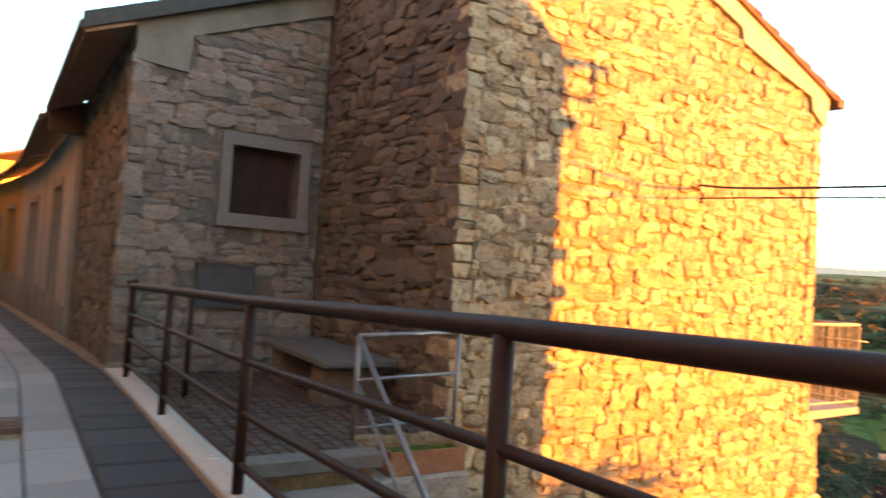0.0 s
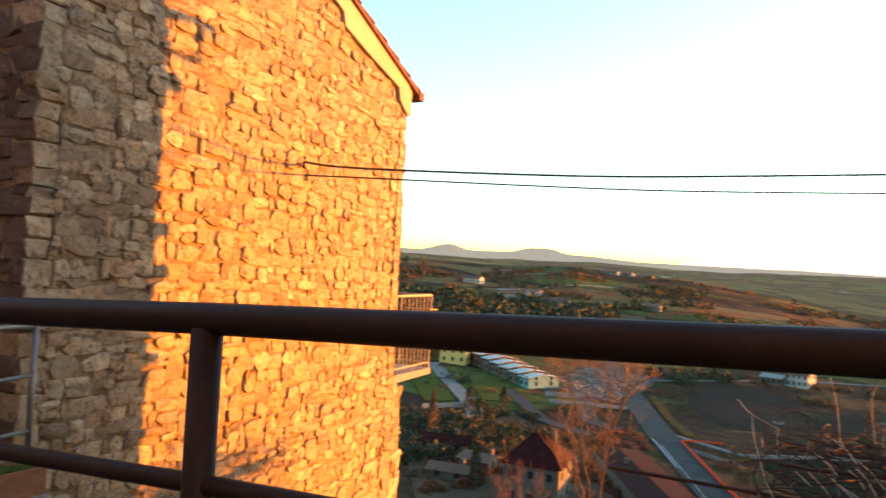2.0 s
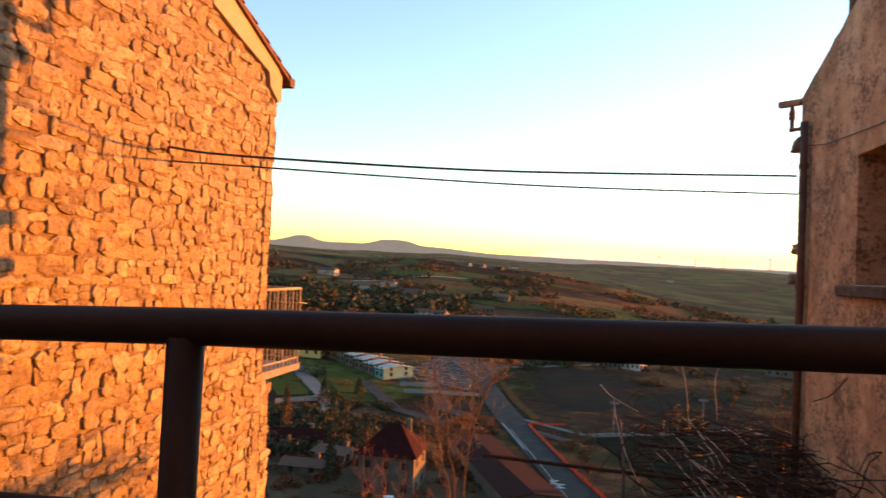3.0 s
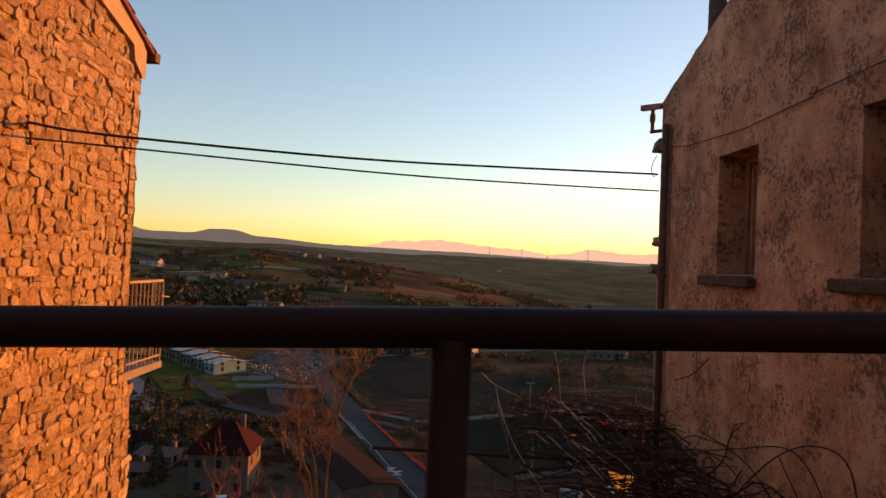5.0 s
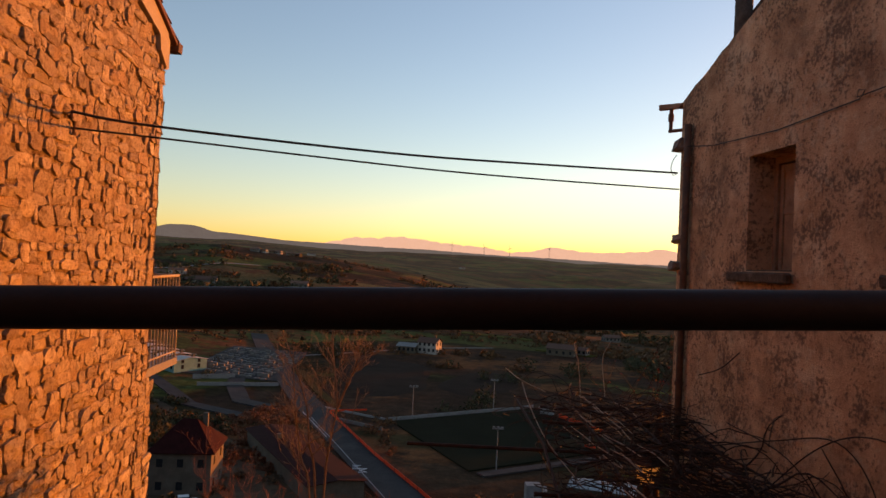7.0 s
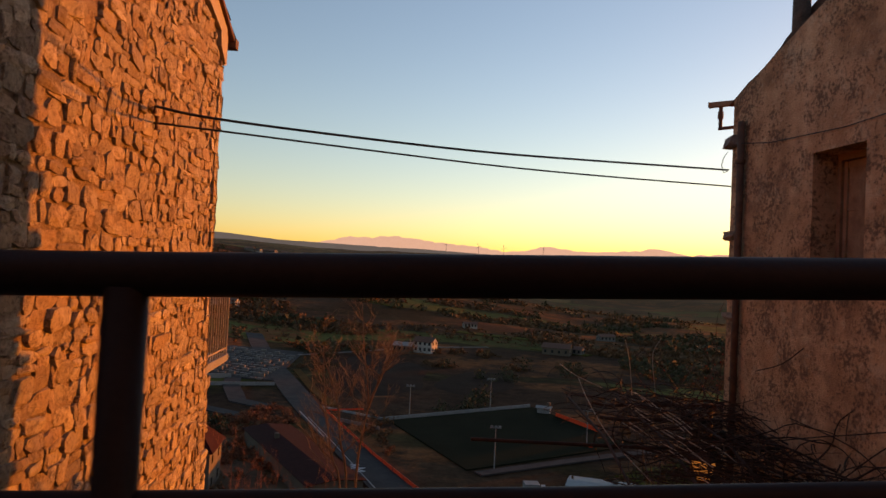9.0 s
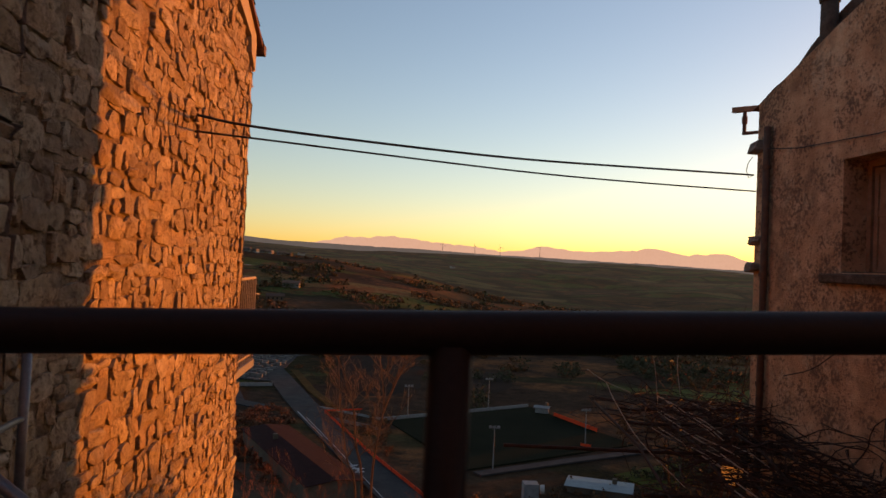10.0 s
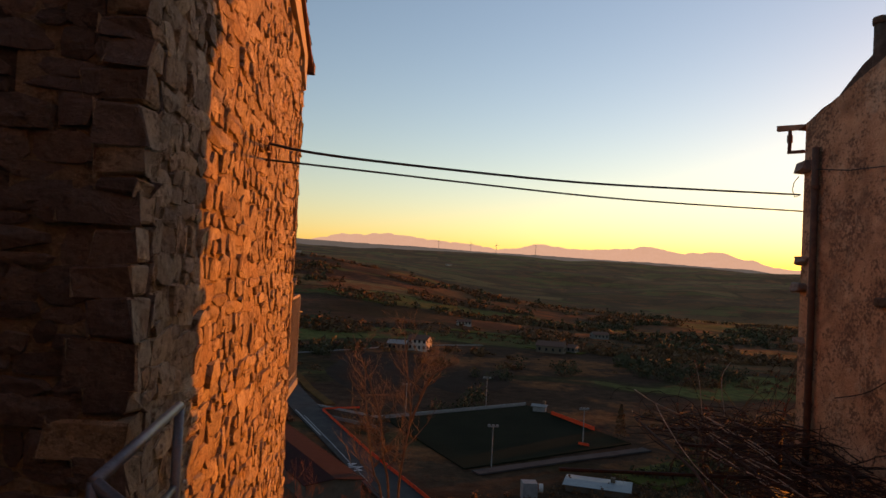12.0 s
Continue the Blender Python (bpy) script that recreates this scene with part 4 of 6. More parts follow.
def street_house(name, s0, s1, top, out, wall, openings, label):
    """A plastered house in the street row: wall with doors and shutters, stone jambs, tiled roof, soffit and gutter."""
    ob = thing(name, fw((s0 + s1) / 2, -0.6), label, "house")
    front(s0, s1, top, wall, openings, ob, out)
    for a, b, lo, hi in openings:
        d = set_parent(part("door" if lo < -1 else "shutter", fblock(a, b, lo, hi, out - 0.25, out - 0.2), DARK_WOOD), ob)
        for c in (a - 0.17, b + 0.002):
            part("jamb", fblock(c, c + 0.168, lo, hi + 0.15, out + 0.002, out + 0.04), GRANITE, d)
        part("lintel", fblock(a, b, hi, hi + 0.15, out + 0.002, out + 0.04), GRANITE, d)
    set_parent(part("base_course", fblock(s0 + 0.002, s1 - 0.002, -1.6, 0.0, out + 0.003, out + 0.03), BLOCK), ob)
    roof = prism(bmesh.new(), [fw(s0, top - 0.04, out + 0.5), fw(s1, top - 0.04, out + 0.5), fw(s1, top + 1.15, out - 2.6), fw(s0, top + 1.15, out - 2.6)], (0, 0, 0.1))
    set_parent(part("roof", roof, ROOF_TILE), ob)
    set_parent(part("soffit", prism(bmesh.new(), [fw(s0, top - 0.06, out + 0.48), fw(s1, top - 0.06, out + 0.48), fw(s1, top + 0.08, out + 0.0), fw(s0, top + 0.08, out + 0.0)], (0, 0, 0.015)), DARK_WOOD), ob)
    set_parent(part("eave_gutter", tubed([fw(s0, top - 0.05, out + 0.55), fw(s1, top - 0.07, out + 0.55)], 0.06, 8), RUST), ob)
    return ob


PINK_WALL = material("pale_pink_plaster", [(0.3, (0.20, 0.165, 0.15)), (0.7, (0.27, 0.225, 0.205))], 1.2, 0.9, bump=0.3, grain=14)
OCHRE_WALL = material("dull_ochre_plaster", [(0.3, (0.23, 0.12, 0.035)), (0.7, (0.30, 0.165, 0.05))], 0.8, 0.9, bump=0.3, grain=12)
street_house("pink_house", 5.22, 11.5, 3.15, 0.12, PINK_WALL, [(7.6, 9.3, -1.5, 2.2)], "low house with pale pinkish plaster and a dark door")
street_house("grey_house", 11.52, 17.0, 3.05, 0.14, PINK_WALL, [(13.0, 14.6, -1.5, 2.1)], "low pale plastered house with a dark door")
street_house("ochre_house", 17.02, 24.0, 3.1, 0.12, OCHRE_WALL, [(18.5, 20.3, -1.5, 2.1), (21.6, 23.0, 0.2, 1.8)], "ochre plastered house further down the street")
street_house("ochre_house", 24.02, 33.0, 3.2, 0.14, OCHRE_WALL, [(26.0, 27.8, -1.5, 2.1), (30.0, 31.4, 0.2, 1.8)], "ochre plastered house where the street bends")
far_house = thing("yellow_house", (-46, 1.5, -2.2), "tall yellow house catching the last sun", "house")
set_parent(part("wall", boxed((-51, -2.1, -2.4), (-41, 5.0, 5.1)), YELLOW_WALL), far_house)
set_parent(part("roof", prism(bmesh.new(), [(-40.6, -2.6, 5.1), (-51.4, -2.6, 5.1), (-51.4, 1.5, 6.4), (-40.6, 1.5, 6.4)], (0, 0, 0.12)), ROOF_TILE), far_house)

# ---- terrace, bench, steps, planter and the grey tube guard ----
TZ = -0.26
terrace = part("terrace_floor", prism(bmesh.new(), [(-6.9, 0.125, TZ - 0.03), (-3.14, 0.125, TZ - 0.03), (-3.14, 1.27, TZ - 0.03), (-3.56, 1.27, TZ - 0.03), (-3.56, 2.19, TZ - 0.03), (-6.85, 2.13, TZ - 0.03)], (0, 0, -4.6)), MORTAR)
tagged(terrace, "small cobbled terrace between street and stone walls", "terrace", kind="structure")
EDGE_STONE = material("worn_grey_edging", [(0.3, (0.085, 0.075, 0.068)), (0.7, (0.125, 0.11, 0.10))], 14, 0.8, bump=0.4, grain=80)
edging = part("terrace_edge", boxed((-3.2, 0.14, TZ - 0.1), (-3.03, 1.28, TZ + 0.01), bevel=0.012), EDGE_STONE)
tagged(edging, "pale granite edging slab at the top of the steps", "edging", kind="structure")
steps = thing("steps", (-2, 0.7, -4.5), "narrow stone steps leading down beside the street wall", "steps")
for i in range(9):
    set_parent(part("step", boxed((-3.05 + 0.26 * i, 0.14, -5.1), (-2.79 + 0.26 * i - 0.004, 1.2, TZ - 0.19 * (i + 1)), bevel=0.012), BLOCK), steps)
BENCH_STONE = material("dull_grey_bench_stone", [(0.3, (0.075, 0.066, 0.06)), (0.7, (0.11, 0.098, 0.09))], 14, 0.8, bump=0.4, grain=80)
bench = thing("stone_bench", (-5.3, 1.8, TZ), "grey stone slab bench on rough stone blocks", "bench")
slab = boxed((-6.35, 1.40, 0.09), (-4.5, 2.12, 0.16), bevel=0.015)
bmesh.ops.subdivide_edges(slab, edges=list(slab.edges), cuts=2)
for v in slab.verts:
    v.co += Vector(noise.noise_vector(v.co * 3)) * 0.012
set_parent(part("slab", slab, BENCH_STONE), bench)
for x0, x1 in ((-6.2, -5.85), (-5.0, -4.62)):
    blk = boxed((x0, 1.46, TZ - 0.03), (x1, 2.06, 0.088), bevel=0.035)
    bmesh.ops.subdivide_edges(blk, edges=list(blk.edges), cuts=1)
    for v in blk.verts:
        v.co += Vector(noise.noise_vector(v.co * 4)) * 0.018
    set_parent(part("pedestal", blk, STONE_RED), bench)
planter = thing("planter", (-3.42, 1.8, -0.5), "long terracotta planter filled with green moss", "planter")
pot = bmesh.new()
for y0, y1, x0, x1 in ((1.48, 2.13, -3.32, -3.295), (1.48, 2.13, -3.52, -3.495), (1.48, 1.505, -3.494, -3.321), (2.105, 2.13, -3.494, -3.321)):
    box(pot, (x0, y0, -0.52), (x1, y1, -0.345))
box(pot, (-3.494, 1.506, -0.515), (-3.321, 2.104, -0.49))
set_parent(part("trough", pot, TERRACOTTA), planter)
rim = bmesh.new()
for a, b in (((-3.53, 1.47, -0.36), (-3.285, 1.482, -0.335)), ((-3.53, 2.128, -0.36), (-3.285, 2.14, -0.335)), ((-3.294, 1.483, -0.36), (-3.283, 2.127, -0.335)), ((-3.532, 1.483, -0.36), (-3.521, 2.127, -0.335))):
    box(rim, a, b)
set_parent(part("rim", rim, TERRACOTTA), planter)
rng = random.Random(3)
v, f = [], []
for i in range(1400):
    c = Vector((rng.uniform(-3.49, -3.325), rng.uniform(1.51, 2.1), -0.39))
    h, a = rng.uniform(0.02, 0.075), rng.uniform(0, 6.28)
    w = Vector((math.cos(a), math.sin(a), 0)) * 0.008
    tip = c + Vector((rng.uniform(-0.02, 0.02), rng.uniform(-0.02, 0.02), h))
    n = len(v)
    v += [c - w, c + w, tip]
    f.append((n, n + 1, n + 2))
me = bpy.data.meshes.new("moss")
me.from_pydata(v, [], f)
me.materials.append(MOSS)
set_parent(tagged(new("moss", me), kind="stuff"), planter)
set_parent(part("soil", boxed((-3.493, 1.507, -0.489), (-3.322, 2.103, -0.385)), MOSS), planter)
ledge = part("planter_ledge", boxed((-3.58, 1.3, -5.0), (-3.25, 2.16, -0.522), bevel=0.02), STONE_GREY)
tagged(ledge, "rough stone ledge under the planter", "ledge", kind="structure")

guard = thing("stair_guard", (-3.5, 1.7, TZ), "galvanised grey steel tube guard with sloping handrails", "guard rail")
P1, P2, DOWN = Vector((-3.54, 2.16, 0)), Vector((-3.50, 1.25, 0)), Vector((-1.6, 1.25, 0))


def guard_tube(name, pts, r=0.02):
    set_parent(part(name, tubed(pts, r, 12), GREY_METAL, smooth=True), guard)


def at_z(p, z):
    return Vector((p.x, p.y, z))


guard_tube("top_rail", [at_z(P1, 0.53), at_z(P2, 0.495)])
guard_tube("mid_rail", [at_z(P1, 0.20), at_z(P2, 0.165)], 0.014)
guard_tube("low_rail", [at_z(P1, -0.16), at_z(P2, -0.195)], 0.014)
guard_tube("post", [at_z(P1, -0.55), at_z(P1, 0.53)])
guard_tube("post", [at_z(P2, TZ - 0.03), at_z(P2, 0.495)])
guard_tube("handrail", [at_z(P2, 0.495), at_z(DOWN, 0.495 - 1.45)])
guard_tube("stair_mid_rail", [at_z(P2, 0.165), at_z(DOWN, 0.165 - 1.45)], 0.014)
guard_tube("post", [at_z(DOWN, -2.6), at_z(DOWN, 0.495 - 1.45)])
# the short return of the street railing beside the low house
ret = thing("railing_return", (-6.05, 0.6, -0.2), "short brown steel railing return on the terrace", "railing")
for dz, r in ((RAIL_TOP, 0.024), (RAIL_TOP - 0.278, 0.016), (RAIL_TOP - 0.516, 0.016), (RAIL_TOP - 0.75, 0.016)):
    set_parent(part("bar", tubed([(-6.0, 0.03, street_z(-6) + dz), (-6.35, 0.06, street_z(-6.3) + dz), (-6.72, 0.06, street_z(-6.7) + dz)], r, 10), DARK_METAL, smooth=True), ret)
set_parent(part("post", tubed([(-6.35, 0.06, -0.24), (-6.35, 0.06, street_z(-6.3) + RAIL_TOP)], 0.024, 10), DARK_METAL, smooth=True), ret)
post2 = thing("terrace_post", (-5.35, 0.45, TZ), "slim brown steel post standing on the terrace", "post")
set_parent(part("shaft", tubed([(-5.35, 0.42, TZ - 0.03), (-5.35, 0.42, 0.62)], 0.027, 12), DARK_METAL, smooth=True), post2)

# ---- the valley floor: road, fences, pitch, houses ----
def on_land(x, y, up=0.0):
    return Vector((x, y, land_z(x, y) + up))


def strip(points, width, up, step=6.0):
    """A ribbon that lies on the land along a line of points."""
    pts, line = [Vector((*p, 0)) for p in points], []
    for a, b in zip(pts, pts[1:]):
        n = max(1, int((b - a).length / step))
        line += [a.lerp(b, i / n) for i in range(n)]
    line.append(pts[-1])
    bm, rows = bmesh.new(), []
    for i, p in enumerate(line):
        d = (line[min(i + 1, len(line) - 1)] - line[max(i - 1, 0)]).normalized()
        side = Vector((d.y, -d.x, 0))
        row = []
        for k in (-0.5, 0.5):
            q = p + side * (k * width)
            row.append(bm.verts.new(on_land(q.x, q.y, up)))
        rows.append(row)
    for r0, r1 in zip(rows, rows[1:]):
        bm.faces.new((r0[0], r0[1], r1[1], r1[0]))
    bmesh.ops.recalc_face_normals(bm, faces=bm.faces)
    g = bmesh.ops.extrude_face_region(bm, geom=list(bm.faces))
    bmesh.ops.translate(bm, verts=[v for v in g["geom"] if isinstance(v, bmesh.types.BMVert)], vec=(0, 0, -0.3))
    return bm


ROAD_LINE = [(22, 60), (9.5, 95), (-2.2, 124), (-9.8, 145), (-15.2, 160), (-23.7, 183), (-29.5, 200), (-41, 236), (-54, 275), (-72, 340)]
tagged(part("road", strip(ROAD_LINE, 7.6, 0.35), ASPHALT), "grey asphalt valley road", "road", kind="structure")
tagged(part("road_marking", strip([(-3.2, 118), (-14.6, 151), (-24, 177)], 0.16, 0.42), WHITE_LINE), "white painted line on the valley road", "road marking", kind="structure")
tagged(part("road_marking", strip([(-18, 158.5), (-27, 183)], 0.3, 0.42), WHITE_LINE), "white painted line on the valley road", "road marking", kind="structure")
tagged(part("side_road", strip([(-116, 238), (-98, 214.5), (-80, 191), (-72.5, 178), (-68, 160)], 5.0, 0.33), BLOCK), "narrow grey side road", "road", kind="structure")
tagged(part("side_road", strip([(-78, 217), (-66, 200), (-57, 186), (-40, 176)], 4.0, 0.33), ASPHALT), "narrow grey access road to the terraced houses", "road", kind="structure")
tagged(part("side_road", strip([(-33.5, 186), (-45, 193), (-52, 214), (-56, 236)], 5.0, 0.32), ASPHALT), "narrow grey road round the walled plot", "road", kind="structure")
PLOUGH = material("ploughed_soil", [(0.3, (0.030, 0.018, 0.013)), (0.7, (0.045, 0.028, 0.020))], 0.12, 1.0, bump=0.5, grain=1.2, spec=0.02, depth=0.15)
SOIL = material("bare_garden_soil", [(0.25, (0.055, 0.036, 0.023)), (0.5, (0.095, 0.060, 0.037)), (0.75, (0.15, 0.092, 0.052))], 0.09, 1.0, bump=0.5, grain=1.0, spec=0.02, depth=0.2)
tagged(part("garden_soil", strip([(-80, 176), (-58, 150), (-34, 112), (-24, 92)], 38, 0.18), SOIL), "bare brown garden soil between the lower houses", "soil", kind="structure")


def land_patch(cx, cy, rx, ry, turn, seed, up=0.2):
    """A field with an uneven edge that lies on the land."""
    ca, sa, n = math.cos(radians(turn)), math.sin(radians(turn)), 36
    verts, faces = [on_land(cx, cy, up)], []
    for ring in range(1, 6):
        for k in range(n):
            a = 2 * math.pi * k / n
            r = ring / 5 * (1 + 0.3 * noise.noise((math.cos(a) * 1.3, math.sin(a) * 1.3, seed)))
            u, w = rx * r * math.cos(a), ry * r * math.sin(a)
            x, y = cx + u * ca - w * sa, cy + u * sa + w * ca
            verts.append(on_land(x, y, up if ring < 5 else -0.1))
    for k in range(n):
        q = (k + 1) % n
        faces.append((0, 1 + k, 1 + q))
        for ring in range(4):
            i = 1 + ring * n
            faces.append((i + k, i + n + k, i + n + q, i + q))
    bm = bmesh.new()
    vs = [bm.verts.new(v) for v in verts]
    for f in faces:
        bm.faces.new([vs[i] for i in f])
    return bm


tagged(part("ploughed_field", land_patch(-9, 250, 18, 44, 6, 2.0), PLOUGH), "dark ploughed field beyond the road", "field", kind="structure")
tagged(part("ploughed_field", land_patch(24, 240, 14, 26, -20, 5.0), PLOUGH), "dark ploughed field beyond the pitch", "field", kind="structure")
tagged(part("verge_strip", strip([(-38, 250), (-27.5, 214), (-19, 192)], 2.6, 0.3), material("tawny_dry_grass", [(0.3, (0.075, 0.037, 0.013)), (0.7, (0.12, 0.06, 0.02))], 0.5, 1.0, bump=0.4, grain=3, spec=0.02)), "tawny dry grass verge along the road", "verge", kind="structure")
tagged(part("farm_track", strip([(-44, 285), (-20, 304), (8, 330), (40, 344)], 1.6, 0.3), BLOCK), "pale farm track to the white house", "track", kind="structure")
tagged(part("farm_track", strip([(-150, 700), (-190, 640), (-215, 560)], 4, 0.5), CONCRETE), "pale farm track on the far hillside", "track", kind="structure")


def fence(points, height, mat, label, post_gap=6.0, name="netting_fence"):
    ob = thing(name, on_land(*points[0]), label, "fence", "orange fences")
    line = [Vector((*p, 0)) for p in points]
    for a, b in zip(line, line[1:]):
        n = max(1, round((b - a).length / post_gap))
        for i in range(n):
            p, q = a.lerp(b, i / n), a.lerp(b, (i + 1) / n)
            side = Vector(((q - p).y, -(q - p).x, 0)).normalized() * 0.08
            lo = [on_land(p.x, p.y, 0.3), on_land(q.x, q.y, 0.3), on_land(q.x, q.y, 0.3 + height), on_land(p.x, p.y, 0.28 + height)]
            set_parent(part("panel", prism(bmesh.new(), lo, side), mat), ob)
            set_parent(part("post", tubed([on_land(p.x, p.y, -0.2), on_land(p.x, p.y, height + 0.45)], 0.07, 6), RUST), ob)
    return ob


fence([(7.0, 110), (2.0, 123.4), (-6.6, 145), (-20.2, 183.2)], 0.75, NETTING, "bright orange safety netting along the valley road")
fence([(-20.0, 185), (-11, 188)], 0.45, NETTING, "bright orange safety netting at a field corner")
fence([(40.4, 189), (47.5, 172)], 1.0, NETTING, "bright orange netting beside the sports pitch")
fence([(40, 158.5), (42, 157)], 0.6, NETTING, "bright orange netting beside the sports pitch")

PFL, PFR, PNR, PNL = (-4, 177), (36, 200), (53, 161), (12, 137)
tagged(part("sports_pitch", prism(bmesh.new(), [on_land(*p, 0.3) for p in (PFL, PFR, PNR, PNL)], (0, 0, -0.8)), PITCH), "dark green sports pitch", "pitch", kind="structure")
tagged(part("pitch_path", strip([(14, 134.5), (33, 145), (55, 156)], 2.6, 0.4), ASPHALT), "pale path beside the sports pitch", "path", kind="structure")
tagged(part("lawn", strip([(44, 132), (66, 146)], 11, 0.32), material("bright_lawn", [(0.3, (0.062, 0.060, 0.014)), (0.7, (0.085, 0.078, 0.018))], 0.2, 1.0, bump=0.2, grain=3, spec=0.02)), "small green lawn", "lawn", kind="structure")
LAWN = bpy.data.materials["bright_lawn"]
tagged(part("lawn", strip([(-107, 214), (-88, 187)], 9, 0.3), LAWN), "small green lawn beside the side road", "lawn", kind="structure")
tagged(part("lawn", strip([(-91, 225), (-74, 199)], 9.5, 0.3), LAWN), "small green lawn", "lawn", kind="structure")
for n, (a, b, h) in enumerate((((-5, 178.5), (35.5, 201.5), 1.0), ((-22, 190), (-5.2, 178.6), 0.7), ((-17, 176), (-6, 168), 1.0), ((-88, 176), (-79, 186), 1.6), ((-66, 219), (-55, 226), 1.6), ((-62, 210), (-40, 219), 1.2))):
    a3, b3 = on_land(*a, -0.2), on_land(*b, -0.2)
    side = Vector(((b3 - a3).y, -(b3 - a3).x, 0)).normalized() * 0.35
    tagged(part("boundary_wall", prism(bmesh.new(), [a3, b3, b3 + Vector((0, 0, h)), a3 + Vector((0, 0, h))], side), CONCRETE if n != 2 else BLOCK), "long pale boundary wall in the valley", "wall", kind="structure")


def floodlight(x, y):
    base = on_land(x, y, 0)
    ob = thing("floodlight_mast", base, "slim grey floodlight mast beside the pitch", "floodlight", "pitch floodlights")
    set_parent(part("mast", tubed([base, base + Vector((0, 0, 8.2))], [0.13, 0.08], 8), CONCRETE), ob)
    set_parent(part("crossbar", boxed(base + Vector((-1.1, -0.1, 8.1)), base + Vector((1.1, 0.1, 8.3))), CONCRETE), ob)
    for k in (-0.8, 0, 0.8):
        set_parent(part("lamp_head", boxed(base + Vector((k - 0.25, -0.25, 8.31)), base + Vector((k + 0.25, 0.15, 8.6))), CONCRETE), ob)


for x, y in ((1, 181), (23.5, 196), (17.5, 138.5), (41, 158.5)):
    floodlight(x, y)


def house(name, x, y, turn, w, d, h, roof_h, wall, roof, label, floors=2, bays=3, base=None, group="", hip=False):
    """A house with its walls, a ridged roof with eaves, and framed windows on each floor."""
    o = on_land(x, y) if base is None else Vector((x, y, base))
    ob = thing(name, o, label, "house", group)
    m = Matrix.Translation(o) @ Matrix.Rotation(radians(turn), 4, "Z")
    set_parent(part("wall", boxed((-w / 2, -d / 2, -2), (w / 2, d / 2, h), m), wall), ob)
    if hip:
        e, rl = 0.6, max(w - d, w * 0.25) / 2
        k = roof_h / (d / 2)
        c = [m @ Vector((sx * (w / 2 + e), sy * (d / 2 + e), h - e * k)) for sx, sy in ((-1, -1), (1, -1), (1, 1), (-1, 1))]
        p, q = m @ Vector((-rl, 0, h + roof_h)), m @ Vector((rl, 0, h + roof_h))
        for face in ([c[0], c[1], q, p], [c[2], c[3], p, q], [c[1], c[2], q], [c[3], c[0], p]):
            set_parent(part("roof", prism(bmesh.new(), face, (0, 0, 0.1)), roof), ob)
    else:
        for sx in (-1, 1):
            gab = prism(bmesh.new(), [m @ Vector((sx * (w / 2 - 0.01), -d / 2, h)), m @ Vector((sx * (w / 2 - 0.01), d / 2, h)), m @ Vector((sx * (w / 2 - 0.01), 0, h + roof_h - 0.05))], m.to_3x3() @ Vector((-sx * 0.3, 0, 0)))
            set_parent(part("gable", gab, wall), ob)
        for sy in (-1, 1):
            e = 0.5
            k = roof_h / (d / 2)
            rb = prism(bmesh.new(), [m @ Vector((-w / 2 - e, sy * (d / 2 + e), h - e * k)), m @ Vector((w / 2 + e, sy * (d / 2 + e), h - e * k)), m @ Vector((w / 2 + e, 0, h + roof_h)), m @ Vector((-w / 2 - e, 0, h + roof_h))], (0, 0, 0.08))
            set_parent(part("roof", rb, roof), ob)
    for fl in range(floors):
        z = 1.0 + fl * h / floors
        for i in range(bays):
            xx = -w / 2 + w * (i + 0.5) / bays
            set_parent(part("window", boxed((xx - 0.5, -d / 2 - 0.06, z), (xx + 0.5, -d / 2 + 0.1, z + 1.3), m), GLASS), ob)
        for yy in (-d / 4, d / 4):
            for sx in (-1, 1):
                set_parent(part("window", boxed((sx * w / 2 - 0.06, yy - 0.5, z), (sx * w / 2 + 0.06, yy + 0.5, z + 1.3), m), GLASS), ob)
    set_parent(part("chimney", boxed((w * 0.2, d * 0.1, h), (w * 0.2 + 0.8, d * 0.1 + 0.8, h + roof_h + 0.9), m), BUFF_WALL), ob)
    return ob


house("red_roof_house", -37.4, 122.5, 4, 9.8, 10.5, 7.4, 4.0, BUFF_WALL, RED_ROOF, "two-storey buff house with a dark red hipped roof", 2, 3, -38.0, hip=True)
house("long_building", -20.5, 135, 116, 42, 9.5, 3.4, 0.55, BUFF_WALL, RED_ROOF, "long low building with a dark red roof beside the road", 0, 0, -38.0)
house("white_house", 8.5, 313, -24, 8.5, 7, 5.0, 1.8, PALE_WALL, ROOF_TILE, "white two-storey country house lit by the low sun", 2, 4)
house("farm_annex", -1.0, 312, -18, 8, 6, 3.0, 1.2, BUFF_WALL, CONCRETE, "low pale farm annex beside the white house", 1, 4)
house("orange_house", -110, 246, 10, 10, 9, 6, 1.0, YELLOW_WALL, ROOF_TILE, "square orange house in the valley", 2, 3)
house("blue_shed", 35.5, 127, -20, 11, 6, 1.2, 0.2, BUFF_WALL, BLUE_SHEET, "low shed with a pale blue sheet roof", 0, 0)
house("pitch_hut", 38, 193, -20, 3.4, 2.6, 1.8, 0.3, CONCRETE, CONCRETE, "small pale hut at the corner of the pitch", 0, 0)
house("tool_shed", -65, 142, 12, 11, 6, 2.4, 1.4, BLOCK, RED_ROOF, "low shed with a pale wall and dark red roof", 1, 3)
house("tool_shed", -53, 134, -8, 7, 6, 2.4, 0.8, BUFF_WALL, ROOF_TILE, "low shed with a brown tiled roof", 1, 2)
house("tool_shed", -55, 124, 5, 8, 5, 2.2, 0.8, BUFF_WALL, ROOF_TILE, "low shed with a brown tiled roof", 1, 2)
